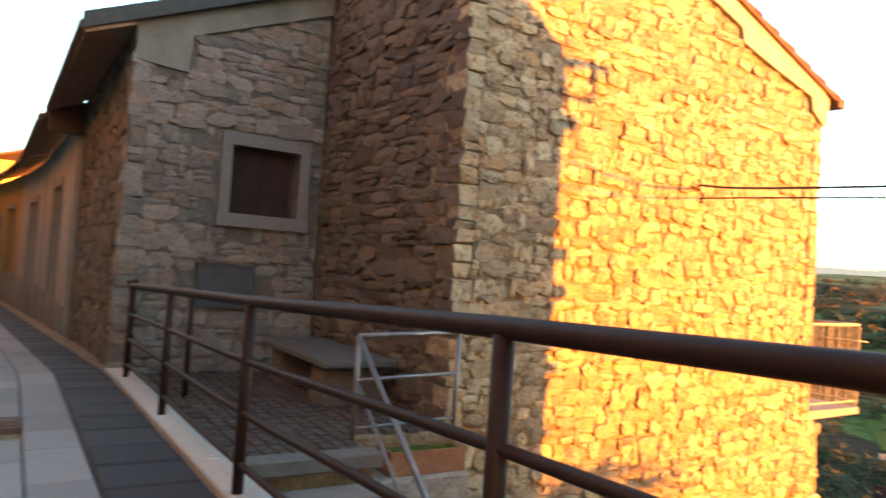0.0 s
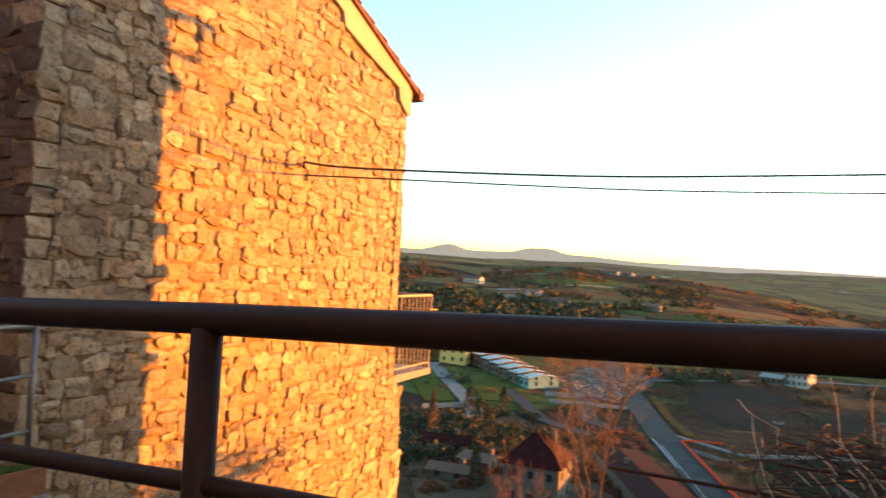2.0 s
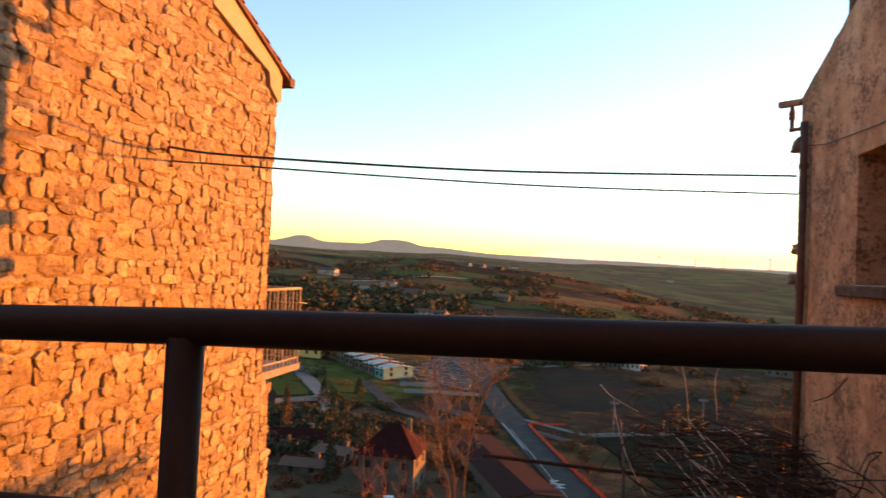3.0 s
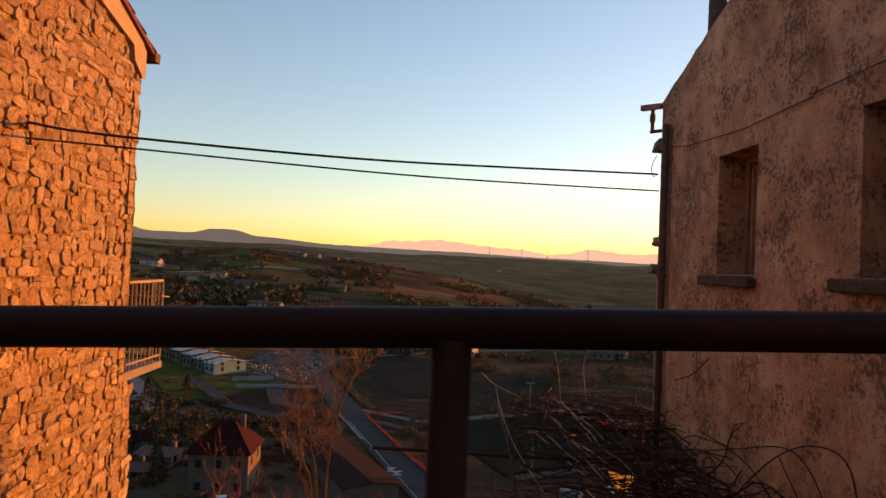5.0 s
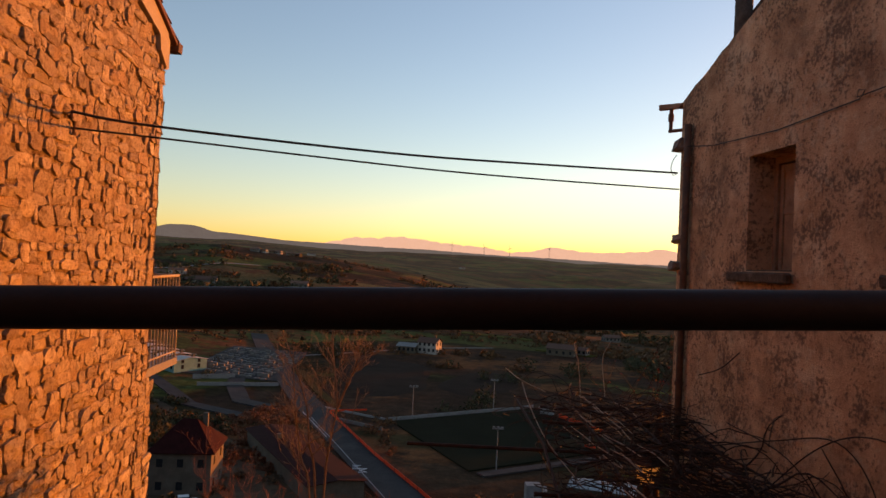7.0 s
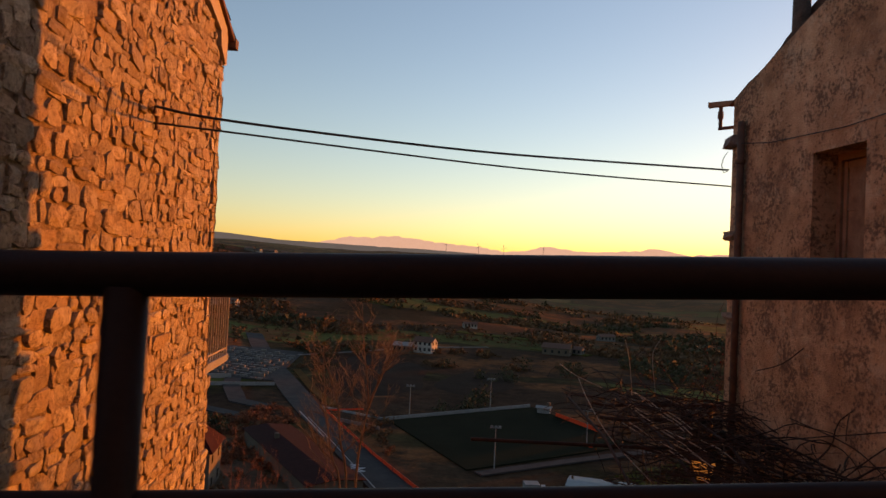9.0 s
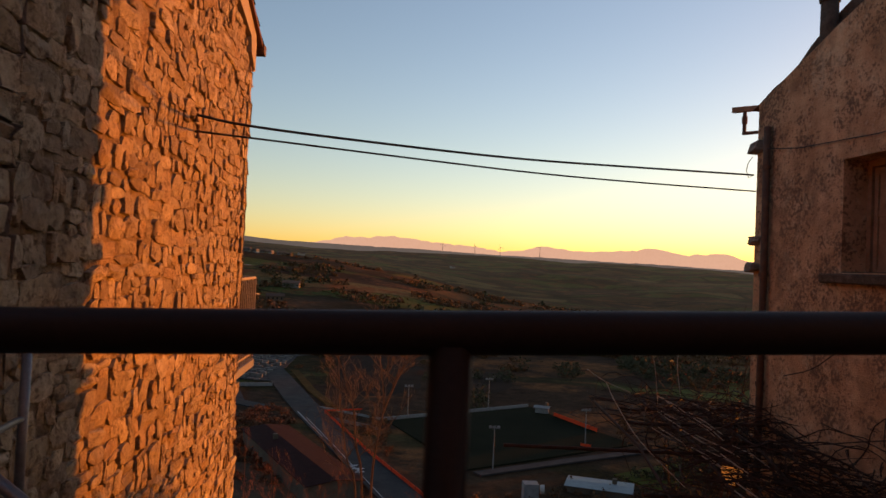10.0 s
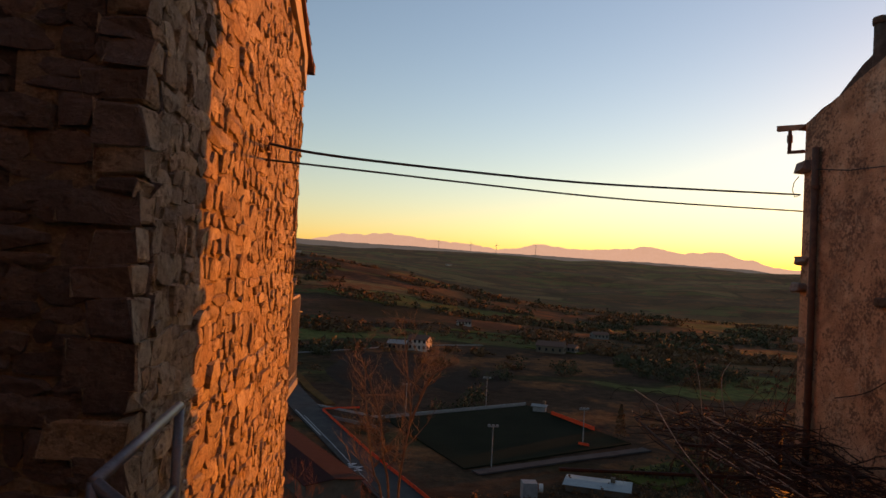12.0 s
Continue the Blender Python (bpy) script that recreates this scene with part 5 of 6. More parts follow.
house("white_villa", -112, 412, 15, 11, 8, 3.2, 1.6, PALE_WALL, ROOF_TILE, "white villa beyond the walled gardens", 2, 3)
house("white_villa", -103, 420, -10, 8, 7, 3.2, 1.6, PALE_WALL, ROOF_TILE, "small white villa beyond the walled gardens", 2, 3)
TEAL = material("turquoise_house_paint", [(0.3, (0.10, 0.20, 0.19)), (0.7, (0.14, 0.26, 0.24))], 0.6, 0.9, bump=0.2, grain=5)
for i in range(7):
    house("terraced_house", -103 + 5.2 * i, 255 - 4.1 * i, -38, 5.4, 12, 4.8 - 0.2 * i, 0.9, TEAL if i == 6 else BUFF_WALL, WHITE_WALL, "stepped terraced house with a pale roof and turquoise end wall" if i == 6 else "stepped terraced house with a pale roof", 2, 2, group="terraced houses")
rng = random.Random(11)
for x, y, w, mat in ((-250, 590, 20, PALE_WALL), (-262, 600, 12, BLOCK), (-190, 522, 22, PALE_WALL), (-199, 530, 14, BUFF_WALL), (-182, 556, 15, PALE_WALL), (-150, 517, 22, BLOCK), (-163, 520, 12, BUFF_WALL), (-88, 558, 16, BLOCK), (-86, 478, 14, BUFF_WALL), (-274, 735, 14, BLOCK),
                     (-178, 849, 12, PALE_WALL), (-187, 847, 14, BLOCK), (-163, 862, 11, PALE_WALL), (-149, 862, 12, BLOCK), (-171, 858, 9, BLOCK), (-140, 866, 10, BUFF_WALL), (-300, 2100, 26, PALE_WALL), (160, 2300, 22, PALE_WALL), (120, 421, 12, BLOCK), (38, 424, 10, PALE_WALL), (71, 330, 16, BUFF_WALL), (80, 334, 11, BLOCK)):
    house("country_house", x, y, rng.uniform(-35, 35), w * 0.8, w * 0.5, w * 0.14 + 1.2, w * 0.11, mat, ROOF_TILE, "small country house on the hillside", 1, 4, group="country houses")

for az, h in ((3.09, 34), (5.7, 30), (7.75, 30), (10.9, 36)):
    o = Vector((3300 * math.sin(radians(az)), 3300 * math.cos(radians(az)), 3300 * math.tan(radians(1.5)) - 22))
    turbine = thing("wind_turbine", o, "tiny far wind turbine on the ridge", "wind turbine", "wind turbines")
    hub = o + Vector((0, 0, h + 22))
    # mast and blades share the hills' haze glow
    set_parent(part("mast", tubed([o, hub], [1.3, 0.7], 8), MID_RANGE), turbine)
    for k in range(3):
        a = 0.4 + az + 2.0944 * k
        set_parent(part("blade", tubed([hub, hub + Vector((math.cos(a), 0, math.sin(a))) * 15], [0.9, 0.3], 5), MID_RANGE), turbine)
for pts, w in (([(29, 400), (49, 395), (68, 390)], 9), ([(63, 347), (86, 329)], 7), ([(-60, 556), (-5, 515)], 12)):
    tagged(part("meadow", strip(pts, w, 0.4), LAWN), "narrow bright green meadow in the valley", "meadow", kind="structure")

# walled plot with rows of low pale blocks behind the terraced houses
v, f = [], []
for i in range(11):
    for k in range(13):
        x, y = -71 + 2.5 * i + 0.2 * k + rng.uniform(-0.5, 0.5), 236 - 1.0 * i + 4.4 * k
        h = rng.choice((0.4, 0.5, 0.7, 1.3))
        b0 = land_z(x, y) + 0.2
        s = len(v)
        for dz in (0, h):
            v += [Vector((x - 0.9, y - 0.6, b0 + dz)), Vector((x + 0.9, y - 0.6, b0 + dz)), Vector((x + 0.9, y + 0.6, b0 + dz)), Vector((x - 0.9, y + 0.6, b0 + dz))]
        f += [(s, s + 1, s + 5, s + 4), (s + 1, s + 2, s + 6, s + 5), (s + 2, s + 3, s + 7, s + 6), (s + 3, s, s + 4, s + 7), (s + 4, s + 5, s + 6, s + 7)]
me = bpy.data.meshes.new("stone_blocks")
me.from_pydata(v, [], f)
me.materials.append(BLOCK)
tagged(new("stone_blocks", me), "rows of low pale stone blocks in a walled plot", "stone blocks", kind="stuff")
tagged(part("yard", strip([(-57, 226), (-57, 294)], 30, 0.25), ASPHALT), "pale gravel yard of the walled plot", "yard", kind="structure")


def car(x, y, turn):
    o = on_land(x, y, 0.36)
    ob = thing("car", o, "small white parked car on the valley road", "car", "parked cars")
    m = Matrix.Translation(o) @ Matrix.Rotation(radians(turn), 4, "Z")
    set_parent(part("body", boxed((-2.1, -0.85, 0.3), (2.1, 0.85, 0.85), m, 0.15), CAR_PAINT), ob)
    cabin = boxed((-1.3, -0.75, 0.851), (1.0, 0.75, 1.45), m, 0.2)
    set_parent(part("cabin", cabin, GLASS), ob)
    set_parent(part("roof_panel", boxed((-0.95, -0.62, 1.452), (0.7, 0.62, 1.5), m), CAR_PAINT), ob)
    for sx in (-1.3, 1.3):
        for sy in (-0.8, 0.8):
            set_parent(part("wheel", tubed([m @ Vector((sx, sy - 0.1, 0.32)), m @ Vector((sx, sy + 0.1, 0.32))], 0.32, 12), TYRE), ob)


car(-34.5, 112, 20)
BRIGHT_LINE = material("fresh_road_marking", [(0.3, (0.5, 0.5, 0.5)), (0.7, (0.6, 0.6, 0.58))], 1, 0.9, bump=0)
for x, y in ((-9.6, 136.2), (-8.3, 134.2)):
    tagged(part("road_marking", strip([(x - 0.9, y + 1.0), (x + 0.7, y + 1.3), (x - 0.6, y), (x + 0.8, y - 0.9), (x - 0.7, y - 1.3)], 0.3, 0.43), BRIGHT_LINE), "white zigzag painted on the valley road", "road marking", kind="structure")
tank = thing("water_tank", on_land(22, 121), "pale round tank on a small grey block hut", "tank")
o = on_land(22, 121)
set_parent(part("hut", boxed(o + Vector((-1.6, -1.2, -1)), o + Vector((1.0, 1.2, 3.0)), bevel=0.05), CONCRETE), tank)
set_parent(part("drum", tubed([o + Vector((1.2, -0.9, 2.2)), o + Vector((1.9, -1.0, 2.2))], 0.75, 14), WHITE_WALL), tank)


# ---- scrub and trees ----
def tuft(v, f, c, rx, rz, n, rng, slim=0.32):
    """A ragged bush: loose leaf-like slivers in an uneven dome."""
    for _ in range(n):
        a, e = rng.uniform(0, 6.283), rng.uniform(-0.2, 1.4)
        rr = rng.uniform(0.35, 1.0)
        p = c + Vector((math.cos(a) * math.cos(e) * rx * rr, math.sin(a) * math.cos(e) * rx * rr, max(0.05, math.sin(e)) * rz * rr))
        s = rx * slim
        n0 = len(v)
        v += [p + Vector((rng.uniform(-s, s), rng.uniform(-s, s), rng.uniform(-s, s))) for _ in range(3)]
        f.append((n0, n0 + 1, n0 + 2))


def scatter(name, mat, count, r0, r1, size, mask, seed, label, n=14, az=(-48, 36), tall=1.0, keep_off=True):
    rng = random.Random(seed)
    v, f = [], []
    made = 0
    for _ in range(count * 6):
        if made >= count:
            break
        r = r0 * (r1 / r0) ** rng.random()
        a = radians(rng.uniform(*az))
        x, y = r * math.sin(a), r * math.cos(a)
        if noise.noise((x / 60, y / 60, seed)) < mask:
            continue
        if keep_off and blocked(x, y):
            continue
        s = rng.uniform(*size) * (1 + r / 900)
        near_by = r < 300
        tuft(v, f, on_land(x, y, -0.25 * s), s, s * tall * rng.uniform(0.7, 1.2), n * 4 if near_by else n, rng, 0.2 if near_by else 0.5)
        made += 1
    me = bpy.data.meshes.new(name)
    me.from_pydata(v, [], f)
    me.materials.append(mat)
    return tagged(new(name, me), label, "scrub", kind="stuff")


def blocked(x, y):
    if -2 < x - 0 < 62 and 120 < y < 206 and y < 182 + 0.55 * x and y > 120 + 0.5 * (x - 12):
        return True
    for (ax, ay), (bx, by) in zip(ROAD_LINE, ROAD_LINE[1:]):
        if ay <= y <= by:
            cx = ax + (bx - ax) * (y - ay) / (by - ay)
            if abs(x - cx) < 7:
                return True
    if -112 < x < -40 and 170 < y < 300:
        return noise.noise((x / 9, y / 9, 3.3)) < 0.3
    if -28 < x < 8 and 206 < y < 300:
        return True
    if 0 < x < 90 and 195 < y < 310:
        return noise.noise((x / 14, y / 14, 9.1)) < 0.3
    if -50 < x < -8 and 112 < y < 165:
        return noise.noise((x / 7, y / 7, 6.1)) < 0.12
    return False


scatter("dry_scrub", FOLIAGE, 6000, 18, 420, (0.6, 1.9), -0.02, 3, "rust-brown bare scrub and hedges on the valley slopes", 22)
scatter("far_scrub", FAR_FOLIAGE, 5200, 260, 880, (1.2, 2.8), 0.14, 4, "rust-brown woods and hedges across the far slopes", 14, az=(-34, 34))
scatter("evergreen_wood", EVERGREEN, 1700, 120, 860, (1.4, 3.0), 0.24, 9, "dark evergreen trees and hedges in the valley", 18, tall=1.6, az=(-34, 34))
scatter("evergreen_belt", EVERGREEN, 700, 400, 545, (2.0, 4.2), -0.15, 14, "belt of dark evergreen trees below the hillside houses", 22, az=(-30, -12), tall=1.5)
scatter("garden_shrubs", EVERGREEN, 260, 150, 235, (1.0, 2.2), -0.3, 17, "dark green garden shrubs among the lower houses", 40, az=(-27, -14), tall=1.3)
scatter("russet_thicket", RUSSET, 650, 95, 190, (0.7, 1.7), -0.1, 18, "russet bare thickets round the lower houses", 60, az=(-26, -6), tall=1.3)
scatter("near_scrub", FOLIAGE, 500, 14, 60, (0.3, 0.9), -0.2, 21, "bare brushwood on the slope below the village", 26, az=(-30, 25))


def limb(v, f, pts, r0, r1, sides):
    prev = None
    for i, q in enumerate(pts):
        d = (pts[min(i + 1, len(pts) - 1)] - pts[max(i - 1, 0)]).normalized()
        a = d.cross(Vector((0.31, 0.95, 0.1))).normalized()
        b = d.cross(a)
        r = r0 + (r1 - r0) * i / (len(pts) - 1)
        ring = []
        for k in range(sides):
            t = 6.2832 * k / sides
            ring.append(len(v))
            v.append(q + r * (a * math.cos(t) + b * math.sin(t)))
        if prev:
            for k in range(sides):
                f.append((prev[k], prev[(k + 1) % sides], ring[(k + 1) % sides], ring[k]))
        prev = ring


def sprout(v, f, p, d, length, r, depth, rng):
    """A twig that bends upwards and carries finer twigs."""
    pts, n = [p.copy()], 5
    for i in range(n):
        d = (d + Vector((rng.gauss(0, 0.16), rng.gauss(0, 0.16), rng.gauss(0.05, 0.13)))).normalized()
        p = p + d * (length / n)
        pts.append(p.copy())
    limb(v, f, pts, r, r * 0.35, 4 if r > 0.008 else 3)
    if depth:
        for _ in range(rng.randint(4, 6)):
            k = rng.randint(1, n)
            out = Vector((rng.uniform(-1, 1), rng.uniform(-1, 1), rng.uniform(-0.1, 0.9))).normalized()
            base = (pts[k] - pts[k - 1]).normalized()
            sprout(v, f, pts[k], (base * 0.6 + out * 0.75).normalized(), length * rng.uniform(0.3, 0.6), max(r * 0.5, 0.0024), depth - 1, rng)


def bare_tree(at, trunks, r, seed, label, first=0.3, count=16, reach=1.3, depth=2, mat=None):
    """Slender trunks through a few points, each with rising twiggy boughs."""
    rng = random.Random(seed)
    ob = thing("bare_tree", at, label, "tree")
    for line in trunks:
        pts = smooth_line(line, 5)
        v, f = [], []
        limb(v, f, pts, r, r * 0.22, 6)
        me = bpy.data.meshes.new("trunk")
        me.from_pydata(v, [], f)
        me.materials.append(mat or BARK)
        set_parent(new("trunk", me), ob)
        for i in range(count):
            t = first + (0.98 - first) * (i + rng.random()) / count
            k = min(int(t * (len(pts) - 1)), len(pts) - 2)
            base = (pts[k + 1] - pts[k]).normalized()
            out = Vector((rng.uniform(-1, 1), rng.uniform(-1, 1), rng.uniform(0.0, 0.5))).normalized()
            v, f = [], []
            sprout(v, f, pts[k], (base * 0.45 + out * 0.9).normalized(), reach * (1.25 - 0.8 * t) * rng.uniform(0.6, 1.1), r * (0.42 - 0.26 * t), depth, rng)
            me = bpy.data.meshes.new("bough")
            me.from_pydata(v, [], f)
            me.materials.append(mat or BARK)
            set_parent(new("bough", me), ob)
    return ob


RUSSET_BARK = material("russet_twig_bark", [(0.3, (0.13, 0.045, 0.028)), (0.7, (0.24, 0.085, 0.048))], 8, 0.9, bump=0.4)
bare_tree((-2.5, 14.2, -9.0), ([(-2.5, 14.2, -9.0), (-2.62, 14.2, -4.0), (-2.8, 14.2, -2.87), (-2.9, 14.2, -2.09), (-3.18, 14.2, -1.27), (-3.55, 14.1, -0.35)],
                               [(-2.45, 14.2, -9.0), (-2.44, 14.2, -4.0), (-2.37, 14.2, -2.85), (-2.26, 14.2, -2.0), (-2.4, 14.2, -0.9), (-2.5, 14.3, 0.05)],
                               [(-2.28, 14.2, -2.2), (-2.1, 14.15, -1.7), (-1.85, 14.1, -1.15), (-1.45, 14.1, -0.85)],
                               [(-2.6, 14.4, -9.0), (-2.75, 14.4, -4.2), (-3.0, 14.45, -3.2), (-3.2, 14.5, -2.0), (-3.3, 14.6, -0.9)]), 0.036, 6, "tall bare tree with slender trunks and fine twigs", 0.3, 15, 1.25, 2)
for x, y, top, seed in ((-4.5, 15.8, 5.6, 8), (-3.6, 15.0, 4.4, 23), (-5.3, 16.6, 5.8, 27), (-3.0, 16.4, 5.0, 31), (-1.7, 15.6, 4.6, 34), (-0.8, 16.2, 4.6, 37), (0.9, 21.0, 3.4, 15), (2.6, 17.5, 3.2, 19)):
    z = land_z(x, y)
    bare_tree((x, y, z), ([(x, y, z), (x - 0.2, y, z + top * 0.45), (x - 0.3, y, z + top)], [(x + 0.2, y, z), (x + 0.5, y, z + top * 0.4), (x + 0.9, y, z + top * 0.85)]), 0.018, seed, "bare russet shrubby tree on the slope", 0.35, 16, 1.25, 2, RUSSET_BARK)


def conifer(x, y, h, w, mat, seed, label):
    rng = random.Random(seed)
    o = on_land(x, y)
    ob = thing("conifer", o, label, "tree", "conifers")
    set_parent(part("trunk", tubed([o, o + Vector((0, 0, h * 0.9))], [0.16, 0.04], 6), BARK), ob)
    v, f = [], []
    for _ in range(900):
        t = rng.random() ** 0.8
        rr = w * (1 - t) ** 0.7 * rng.uniform(0.4, 1.0) + 0.05
        a = rng.uniform(0, 6.283)
        p = o + Vector((math.cos(a) * rr, math.sin(a) * rr, 0.6 + t * (h - 0.6)))
        s = 0.28
        n0 = len(v)
        v += [p + Vector((rng.uniform(-s, s), rng.uniform(-s, s), rng.uniform(-s, s) * 1.4)) for _ in range(3)]
        f.append((n0, n0 + 1, n0 + 2))
    me = bpy.data.meshes.new("crown")
    me.from_pydata(v, [], f)
    me.materials.append(mat)
    set_parent(new("crown", me), ob)


for i, (x, y, h, w, mat) in enumerate(((-17.5, 52, 8.5, 1.5, EVERGREEN), (-70.6, 147, 12, 1.7, FOLIAGE), (-49, 121.5, 10, 1.6, EVERGREEN), (-76, 181, 7, 2.4, EVERGREEN), (-70, 192, 6, 2.2, EVERGREEN), (-21, 60, 6, 1.6, EVERGREEN), (-58, 150, 9, 2.6, EVERGREEN), (-50, 143, 8, 2.6, EVERGREEN), (-64, 158, 8, 2.4, EVERGREEN), (-30, 88, 6, 2, EVERGREEN), (52, 166, 8, 1.6, FOLIAGE))):
    conifer(x, y, h, w, mat, 30 + i, "slim orange-brown tree in the valley" if mat is FOLIAGE else "dark green conifer in the valley")

# ---- vine trellis in the gap, and a lantern ----
trellis = thing("vine_trellis", (1.5, 7, GROUND), "rough pole trellis overgrown by bare vines", "trellis")
for y, z, x0 in ((5.2, -1.45, 1.0), (6.1, -1.25, 0.5), (7.0, -1.02, -0.78), (7.9, -0.9, 0.9), (8.6, -0.85, 1.0)):
    set_parent(part("pole", tubed([(x0, y, z), (1.2, y + 0.02, z - 0.03), (2.95, y, z + 0.03)], 0.022, 7), TWIG), trellis)
for x in (0.7, 1.4, 2.1, 2.7):
    set_parent(part("cross_pole", tubed([(x, 4.9, -1.5), (x + 0.05, 7.0, -0.98), (x, 8.8, -0.8)], 0.018, 6), TWIG), trellis)
for x, y, z in ((2.6, 8.6, -0.8), (2.6, 5.2, -1.4)):
    set_parent(part("prop", tubed([(x, y, -6.0), (x + 0.03, y, z)], 0.04, 7), TWIG), trellis)


def tangle(v, f, p, d, steps, step, r, rng, box_lo, box_hi, pull=0.08):
    pts = [p.copy()]
    for _ in range(steps):
        d = (d + Vector((rng.uniform(-1, 1), rng.uniform(-1, 1), rng.uniform(-0.6, 0.5))) * 0.27).normalized()
        p = p + d * step
        for k in range(3):
            if p[k] < box_lo[k]:
                d[k] += pull * 4
            if p[k] > box_hi[k]:
                d[k] -= pull * 4
        pts.append(p.copy())
    prev = None
    for i, q in enumerate(pts):
        dd = (pts[min(i + 1, len(pts) - 1)] - pts[max(i - 1, 0)]).normalized()
        a = dd.cross(Vector((0.2, 0.1, 1))).normalized()
        b = dd.cross(a)
        ring = []
        for k in range(4):
            ring.append(len(v))
            v.append(q + r * (1 - 0.6 * i / len(pts)) * (a * math.cos(k * 1.5708) + b * math.sin(k * 1.5708)))
        if prev:
            for k in range(4):
                f.append((prev[k], prev[(k + 1) % 4], ring[(k + 1) % 4], ring[k]))
        prev = ring


rng = random.Random(77)
v, f = [], []
for i in range(340):
    p = Vector((rng.uniform(1.0, 2.75), rng.uniform(4.9, 8.8), 0))
    p.z = -1.5 + (p.y - 4.9) * 0.18 + rng.uniform(-0.15, 0.25)
    tangle(v, f, p, Vector((rng.uniform(-1, 1), rng.uniform(-1, 1), 0.1)).normalized(), rng.randint(6, 16), 0.11, rng.uniform(0.004, 0.011), rng, (0.9, 4.7, -1.7), (2.8, 8.9, -0.6))
for i in range(430):
    p = Vector((rng.uniform(2.2, 2.95), rng.uniform(3.2, 8.2), rng.uniform(-1.8, -0.85)))
    tangle(v, f, p, Vector((rng.uniform(-1, 1), rng.uniform(-1, 1), 0.1)).normalized(), rng.randint(6, 15), 0.1, rng.uniform(0.005, 0.013), rng, (2.2, 3.0, -1.9), (3.0, 8.2, -0.75))
me = bpy.data.meshes.new("vines")
me.from_pydata(v, [], f)
me.materials.append(TWIG)
set_parent(tagged(new("vines", me), "tangle of bare brown vines", kind="stuff"), trellis)
for i in range(26):
    y = rng.uniform(5.2, 8.6)
    x = rng.uniform(0.75, 2.5)
    z = -1.45 + (y - 4.9) * 0.18 + rng.uniform(0.08, 0.24)
    d = Vector((0.22 + rng.uniform(-0.1, 0.1), -0.5, -0.13))
    q = Vector((x, y, z))
    L = rng.uniform(0.5, 1.3)
    set_parent(part("cane", tubed([q, q + d * L * 0.5 + Vector((0.02, 0, rng.uniform(-0.02, 0.02))), q + d * L], [0.006, 0.008, 0.005], 5), PALE_TWIG), trellis)
for pts in ([(0.62, 7.9, -0.42), (0.66, 7.6, -0.62), (0.8, 7.1, -0.95), (1.05, 6.4, -1.25)], [(0.45, 8.2, -0.30), (0.60, 7.95, -0.40), (0.9, 7.8, -0.52)], [(1.55, 8.6, -0.80), (1.50, 8.62, -0.3), (1.42, 8.6, 0.02)], [(1.9, 8.7, -0.7), (1.86, 8.75, -0.2), (1.95, 8.7, 0.05)]):
    set_parent(part("shoot", tubed(smooth_line(pts), 0.006, 5), PALE_TWIG), trellis)
# runners climbing the plastered wall
for k, pts in enumerate(([rw(1.2, -0.95, 0.06), rw(2.4, -0.6, 0.05), rw(3.3, -0.4, 0.05), rw(3.8, -0.75, 0.06), rw(3.9, -1.4, 0.08)], [rw(2.2, -1.2, 0.07), rw(3.0, -0.55, 0.06), rw(3.6, -0.28, 0.05), rw(4.05, -0.35, 0.05), rw(4.2, -1.0, 0.05), rw(4.25, -1.6, 0.06)], [rw(1.5, -0.62, 0.05), rw(2.6, -0.72, 0.05), rw(3.2, -1.1, 0.06), rw(3.3, -1.6, 0.1)], [rw(0.8, -0.2, 0.05), rw(1.3, -0.05, 0.05), rw(1.7, 0.18, 0.05)], [rw(3.1, -0.5, 0.05), rw(3.5, -0.9, 0.06), rw(3.5, -1.5, 0.08)])):
    set_parent(part("runner", tubed(smooth_line(pts), 0.007, 5), TWIG), trellis)
# russet shrub at the far corner of the house
shrub = thing("russet_shrub", (2.3, 9.6, -6), "thin russet-leaved shrub at the house corner", "shrub")
v, f, lv, lf = [], [], [], []
for i in range(26):
    p = Vector((rng.uniform(2.2, 3.1), rng.uniform(9.2, 10.0), -2.4))
    tangle(v, f, p, Vector((rng.uniform(-0.3, 0.2), 0, 1)).normalized(), rng.randint(16, 27), 0.12, 0.008, rng, (2.1, 9.0, -2), (3.2, 10.2, 0.6), 0.03)
for q in v[::7]:
    if q.z > -0.9:
        s = 0.022
        n0 = len(lv)
        lv += [q + Vector((rng.uniform(-s, s), rng.uniform(-s, s), rng.uniform(-s, s))) for _ in range(3)]
        lf.append((n0, n0 + 1, n0 + 2))
me = bpy.data.meshes.new("stems")
me.from_pydata(v, [], f)
me.materials.append(TWIG)
set_parent(tagged(new("stem_mass", me), kind="stuff"), shrub)
me = bpy.data.meshes.new("leaves")
me.from_pydata(lv, [], lf)
me.materials.append(material("russet_leaf", [(0.3, (0.22, 0.03, 0.018)), (0.7, (0.32, 0.06, 0.025))], 8, 0.8, bump=0))
set_parent(tagged(new("leaves", me), kind="stuff"), shrub)

